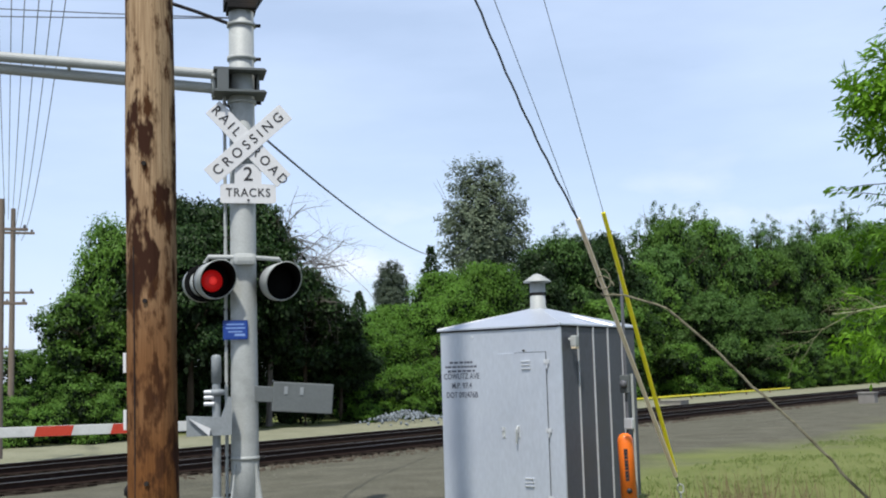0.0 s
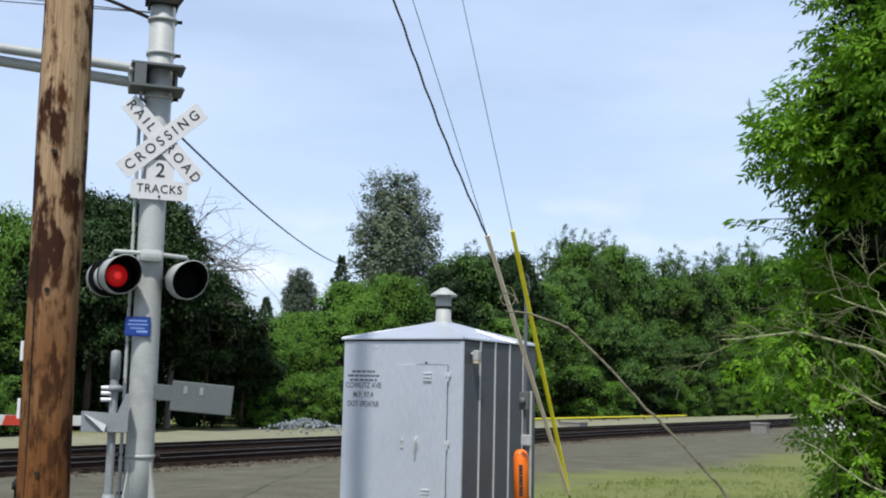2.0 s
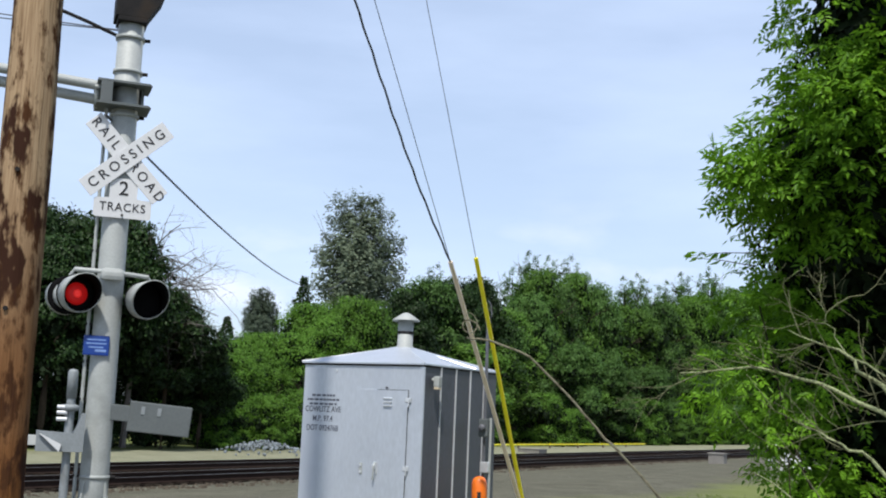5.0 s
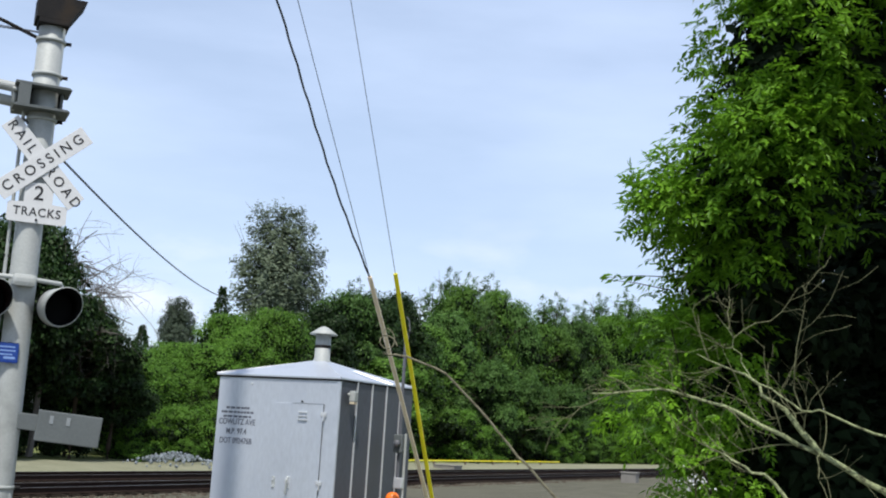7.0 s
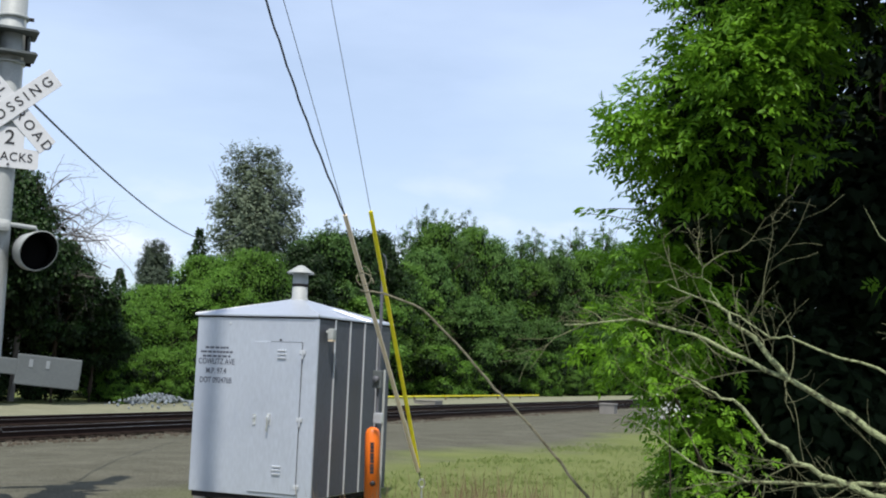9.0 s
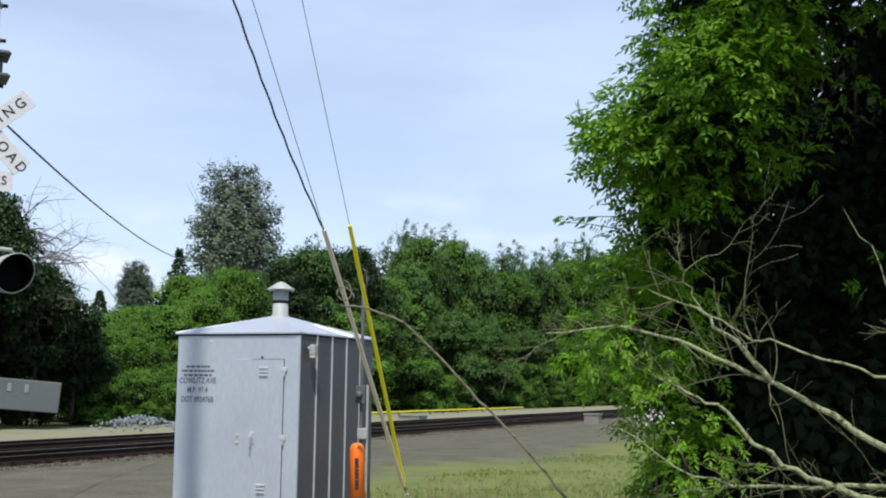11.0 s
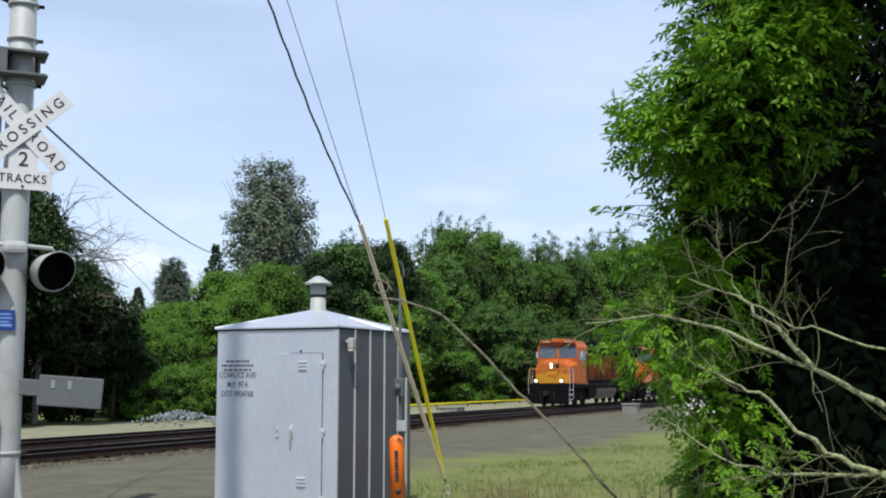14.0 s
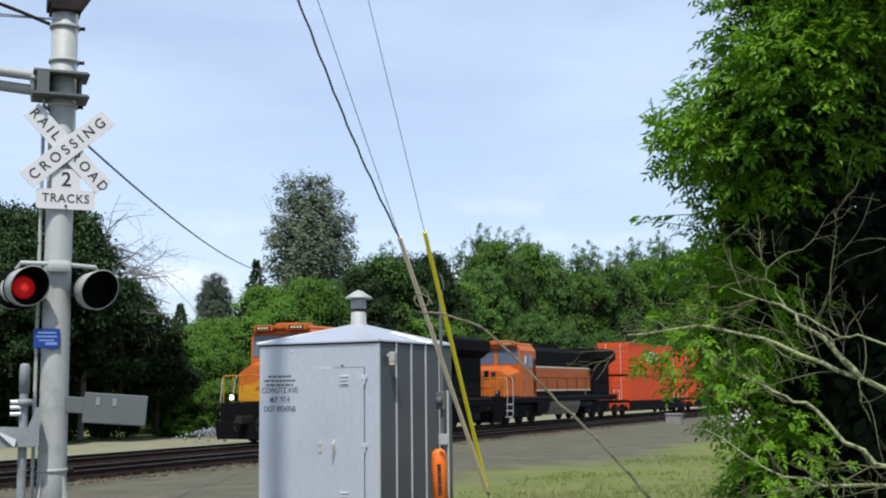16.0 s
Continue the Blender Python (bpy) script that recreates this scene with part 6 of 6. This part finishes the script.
def build_sapling():
    """Light-green leafy sapling between the tall tree and the line."""
    rng = np.random.default_rng(64)
    t = thing("leafy_sapling", pose(3.88, 9.66, 0, 0, 0, -22) @ Matrix.Diagonal((0.86, 0.86, 0.94, 1)), "light green leafy sapling beside the tall tree", "sapling")
    part("trunk", tube([(1.0, 0, -0.1), (0.8, 0, 0.8), (0.35, 0.03, 1.8), (0.05, 0, 3.0)], 0.03, 6, r_end=0.008), BARKDARK, t)
    lobes = [(0.0, 0, 2.9, 0.42, 0.4, 0.35), (-0.15, 0, 2.3, 0.5, 0.45, 0.4), (0.22, 0, 1.75, 0.5, 0.5, 0.4), (0.5, 0.1, 2.5, 0.6, 0.5, 0.6), (0.75, 0.1, 1.2, 0.5, 0.5, 0.5), (0.9, 0.0, 0.55, 0.4, 0.5, 0.4)]
    w, o = crown_points(lobes, 680, 0.10, (0.5, 1.08), 3, rng)
    ob = new("crown", spray_mesh("crown", w, o, 0.17, 0.085, 0.031, LEAF_NEAR, rng))
    ob.parent = t
    fl = thing("blossom_cluster", pose(3.95, 9.1, 1.52), "loose cluster of small white blossoms by the bush", "blossom")
    w = rng.normal(0, 1, (40, 3)) * (0.07, 0.08, 0.035)
    ob = new("petals", leaf_mesh("petals", w, rng.normal(0, 1, (40, 3)), 0.026, 0.02, BLOSSOM, 0.0, 0.9, rng))
    ob.parent = fl
    tagged(ob, kind="stuff")
    part("flower_stem", tube([(0.1, 0.1, -1.55), (0.05, 0.05, -0.8), (0, 0, 0.0)], 0.012, 5, r_end=0.004), BARKDARK, fl)


def build_bare_shrub():
    """Lichen-covered bare limbs reaching in front of the leafy tree."""
    rng = np.random.default_rng(77)
    t = thing("bare_branches", pose(0, 0, 0), "bare lichen-covered limbs with many fine twigs", "branch")
    limbs = (
        (((4.9, 5.4, 0.75), (4.10, 5.62, 1.34), (3.78, 5.83, 1.52), (3.41, 6.05, 1.77), (3.0, 6.25, 1.99), (2.63, 6.41, 2.10), (2.2, 6.6, 2.06)), 0.027, 9),
        (((4.9, 5.4, 1.3), (4.3, 5.6, 1.72), (4.05, 5.68, 2.05), (3.9, 5.74, 2.45), (3.75, 5.85, 2.8)), 0.010, 2),
        (((4.8, 5.5, 0.9), (4.1, 5.7, 1.22), (3.39, 6.05, 1.17), (2.99, 6.26, 1.22), (2.6, 6.45, 1.5)), 0.019, 8),
        (((3.41, 6.05, 1.77), (3.22, 6.12, 2.0), (3.02, 6.22, 2.2), (2.75, 6.33, 2.32)), 0.020, 4),
        (((4.1, 5.5, 1.75), (3.75, 5.7, 1.85), (3.39, 5.91, 1.99), (3.19, 6.02, 2.06), (3.02, 6.16, 2.18), (2.94, 6.25, 2.37), (2.84, 6.29, 2.57)), 0.009, 5),
        (((4.1, 5.35, 1.05), (3.53, 5.71, 1.22), (3.33, 5.83, 1.32), (3.06, 5.97, 1.62), (2.87, 6.06, 1.71), (2.72, 6.13, 1.81)), 0.020, 6),
    )
    for k, (pts, r, kids) in enumerate(limbs):
        bm = bmesh.new()
        fine = []
        P = [Vector(p) for p in pts]
        for a, b in zip(P, P[1:]):
            for i in range(4):
                fine.append(a.lerp(b, i / 4) + Vector(rng.normal(0, 0.012, 3)))
        fine.append(P[-1])
        tube(fine, r, 9, bm, r * 0.14)
        limb = part("limb", bm, BARKPALE, t, "gnarled limb with pale lichen")
        bm = bmesh.new()
        for _ in range(round(kids * 1.25)):
            i = int(rng.integers(2, len(fine) - 1))
            d = (fine[i] - fine[i - 1]).normalized()
            way = d * 0.5 + Vector((rng.normal(-0.1, 0.4), rng.normal(0, 0.3), max(-0.3, rng.normal(0.1, 0.5))))
            branches(fine[i], way, rng.uniform(0.3, 0.95) * (1.1 - 0.6 * i / len(fine)), 0.0043, 2, rng, bm, 0.0, 3, 0.3, 5, 6, 0.5, 0.6)
        tagged(part("twig_growth", bm, TWIG, limb, "fine bare twigs"), kind="stuff")


def build_fallen_stem():
    """A long thin dead stem leaning over the guy wires."""
    ob = thing("dead_stem", pose(0, 0, 0), "long thin dead bramble stem arching over the guard", "stem")
    pts = [(1.66, 12.0, 2.58), (1.9, 11.9, 2.56), (2.31, 11.8, 2.40), (2.68, 11.72, 2.04), (3.08, 11.62, 1.6), (3.42, 11.52, 1.25), (3.75, 11.42, 0.86), (4.07, 11.31, 0.47), (4.4, 11.2, 0.0)]
    fine = []
    P = [Vector(p) for p in pts]
    for a, b in zip(P, P[1:]):
        for i in range(4):
            fine.append(a.lerp(b, i / 4) + Vector(RNG.normal(0, 0.006, 3)))
    fine.append(P[-1])
    part("stem", tube(fine[::-1], 0.016, 7, r_end=0.011), DEADSTEM, ob)
    curl = [(1.70 + 0.10 * math.cos(a) * (1 - a / 20), 12.0 + 0.05 * math.sin(a), 2.66 + 0.09 * math.sin(a) + 0.012 * a) for a in np.linspace(0, 9.5, 40)]
    part("curled_tip", tube(curl, 0.008, 5, r_end=0.004), DEADSTEM, ob, "dry tendril curled round the guards")
    bm = bmesh.new()
    for i in range(3, len(fine), 2):
        d = Vector(RNG.normal(0, 1, 3)).normalized()
        tube([fine[i], fine[i] + d * 0.03], 0.007, 4, bm, 0.002)
    tagged(part("thorns", bm, DEADSTEM, ob), kind="stuff")


def build_grass():
    rng = np.random.default_rng(9)
    k = 9000
    al, ac = rng.uniform(9, 30, k), rng.uniform(-1, 8.6, k)
    keep = noise_keep(al, ac, rng)
    al, ac = al[keep], ac[keep]
    P = np.array([tuple(at_track(a, c, ground_height(c, a))) for a, c in zip(al, ac)])
    ob = new("grass_tufts", leaf_mesh("grass_tufts", np.repeat(P, 5, axis=0) + rng.normal(0, 0.03, (len(P) * 5, 3)) * (1, 1, 0), np.tile((0, 0, 1.0), (len(P) * 5, 1)), 0.075, 0.010, GRASS, -0.3, 0.6, rng, True))
    tagged(ob, "rough green and yellow grass on the verge", "grass", kind="stuff")
    k = 300
    al, ac = rng.uniform(7.5, 13.0, k), rng.uniform(0.8, 5.0, k)
    P = np.array([tuple(at_track(a, c, 0)) for a, c in zip(al, ac)])
    ob = new("dry_stalks", leaf_mesh("dry_stalks", np.repeat(P, 7, axis=0) + rng.normal(0, 0.06, (k * 7, 3)) * (1, 1, 0), np.tile((0, 0, 1.0), (k * 7, 1)), 0.62, 0.008, STRAW, -0.9, 0.35, rng, True))
    tagged(ob, "dry brown weed stalks standing in the grass", "weeds", kind="stuff")


def build_stones():
    """Loose stones: greyish ones scattered over the yard, brown ones spilt along the foot of the ballast."""
    rng = np.random.default_rng(29)
    for name, label, k, near, reach, sizes, colour in (
        ("yard_pebbles", "scattered greyish pebbles on the gravel yard", 260, (14, 44), (7.0, 19.5), (0.008, 0.026), (0.19, 0.18, 0.145)),
        ("spilt_ballast", "brown stones spilt along the foot of the track bed", 1500, (18, 75), (20.2, 21.4), (0.025, 0.065), (0.085, 0.070, 0.052)),
    ):
        verts, faces = [], []
        for al, ac in zip(rng.uniform(*near, k), rng.uniform(*reach, k)):
            c = at_track(al, ac, ground_height(ac, al))
            r = rng.uniform(*sizes)
            base = len(verts)
            for a in range(5):
                q = 2 * math.pi * a / 5 + rng.uniform(-0.3, 0.3)
                d = r * rng.uniform(0.7, 1.2)
                verts.append((c.x + d * math.cos(q), c.y + d * math.sin(q), c.z - 0.01))
                verts.append((c.x + 0.6 * d * math.cos(q), c.y + 0.6 * d * math.sin(q), c.z + r * rng.uniform(0.5, 0.9)))
            for a in range(5):
                b = (a + 1) % 5
                faces.append((base + 2 * a, base + 2 * b, base + 2 * b + 1, base + 2 * a + 1))
            faces.append(tuple(base + 2 * a + 1 for a in range(5)))
        me = bpy.data.meshes.new(name)
        me.from_pydata(verts, [], faces)
        me.materials.append(material(name, colour, 0.9, 0, 0.5, 3, 30, gloss=0.1))
        tagged(new(name, me), label, "stones", kind="stuff")


def noise_keep(al, ac, rng):
    return np.array([noise.noise(Vector((a * 0.35, c * 0.35, 2))) + rng.uniform(-0.4, 0.5) > -0.05 for a, c in zip(al, ac)])


def build_trackside():
    """Concrete boxes by the line, yellow barrier boards, a pale rubble heap."""
    for al, ac, w, d, h, lab in ((63.6, 17.1, 0.85, 0.7, 0.66, "grey concrete cable box beside the line"), (69.9, 31.0, 1.5, 1.3, 0.34, "low grey concrete block beyond the line")):
        b = thing("concrete_box", TRACK @ Matrix.Translation((-ac, al, ground_height(ac, al) - 0.06)), lab, "concrete box")
        part("block", box(-w / 2, w / 2, -d / 2, d / 2, 0, h * 0.86, 0.03), CONCRETE, b)
        part("cover", box(-w / 2 - 0.04, w / 2 + 0.04, -d / 2 - 0.04, d / 2 + 0.04, h * 0.86, h, 0.02), CONCRETE, b, "concrete cover slab")
    fence = thing("barrier_board", TRACK @ Matrix.Translation((-33.5, 0, -0.30)), "low yellow barrier rail beyond the line", "barrier")
    for i in range(7):
        y0 = 62 + 5.5 * i
        part("rail_board", box(-0.05, 0.05, y0, y0 + 5.2, 0.28, 0.38, 0.01), GUYYEL, fence)
        part("rail_post", box(-0.07, 0.07, y0 + 0.1, y0 + 0.20, 0, 0.3, 0.01), OLDPOLE, fence)
    rng = np.random.default_rng(13)
    heap = thing("rubble_heap", TRACK @ Matrix.Translation((-33.4, 44.2, -0.30)), "heap of pale broken stone at the foot of the bushes", "rubble")
    bm = bmesh.new()
    for i in range(260):
        x, y = rng.normal(0, 0.8), rng.normal(0, 1.25)
        z = max(0.03, 0.55 * math.exp(-(x / 1.1) ** 2 - (y / 2.6) ** 2) * rng.uniform(0.7, 1.05))
        s = rng.uniform(0.04, 0.11)
        bmesh.ops.create_icosphere(bm, subdivisions=1, radius=s, matrix=Matrix.Translation((x, y, z)) @ Euler(rng.uniform(0, 6, 3)).to_matrix().to_4x4() @ Matrix.Diagonal((1, rng.uniform(0.5, 1), rng.uniform(0.4, 0.9), 1)))
    tagged(part("stone_rubble", bm, material("pale_stone", (0.20, 0.23, 0.25), 0.85, 0, 0.55, 3, 20), heap), kind="stuff")
    pc = thing("pipe_cap", pose(-4.1, 15.4, 0), "short capped steel pipe standing in the gravel", "pipe")
    part("pipe", lathe([(0.07, -0.1), (0.07, 0.35), (0.10, 0.36), (0.10, 0.44), (0.06, 0.50), (0, 0.50)], 16), DARK, pc)


# ---- build ----
build_ground()
build_hut()
build_service_post()
build_marker()
DRUMS = build_signal()
build_gate()
build_pole()
build_guys()
build_wires()
build_far_poles()
MOVING = build_train()
build_near_tree()
build_sapling()
build_bare_shrub()
build_fallen_stem()
build_bare_tree()
build_woods()
build_conifers()
build_trackside()
build_grass()
build_stones()
build_line()


def motions():
    """The train runs along the far track; the lit lenses turn to the front in turn."""
    for ob, behind, z in MOVING:
        walk(ob, [(t, TRACK @ Matrix.Translation((-FAR_TRACK, train_front(t) + behind, z + LINE_Z))) for t in (0.0, 6.0, 12.0, 13.0, 13.5, 14.0, 14.5, 15.0, 15.5, 16.0)])
    flips = []
    for k in range(17):
        flips += [(0.45 + 1.003 * k, 1), (0.90 + 1.003 * k, 0)]
    for i, drum in enumerate(DRUMS):
        shown = 0.0 if i == 0 else 180.0
        rows = [(0.0, pose(0, 0, 0, shown, 0, 0))]
        for t, right in flips:
            if t > 15.96:
                break
            goal = (0.0 if right else 180.0) if i else (180.0 if right else 0.0)
            step = 1 if goal > shown else -1
            for j, dt in enumerate((-0.1, -0.0667, -0.0333, 0.0)):
                rows.append((t + dt, pose(0, 0, 0, shown + step * 60 * j, 0, 0)))
            shown = goal
        rows.append((16.0, pose(0, 0, 0, shown, 0, 0)))
        walk(drum, rows)


motions()
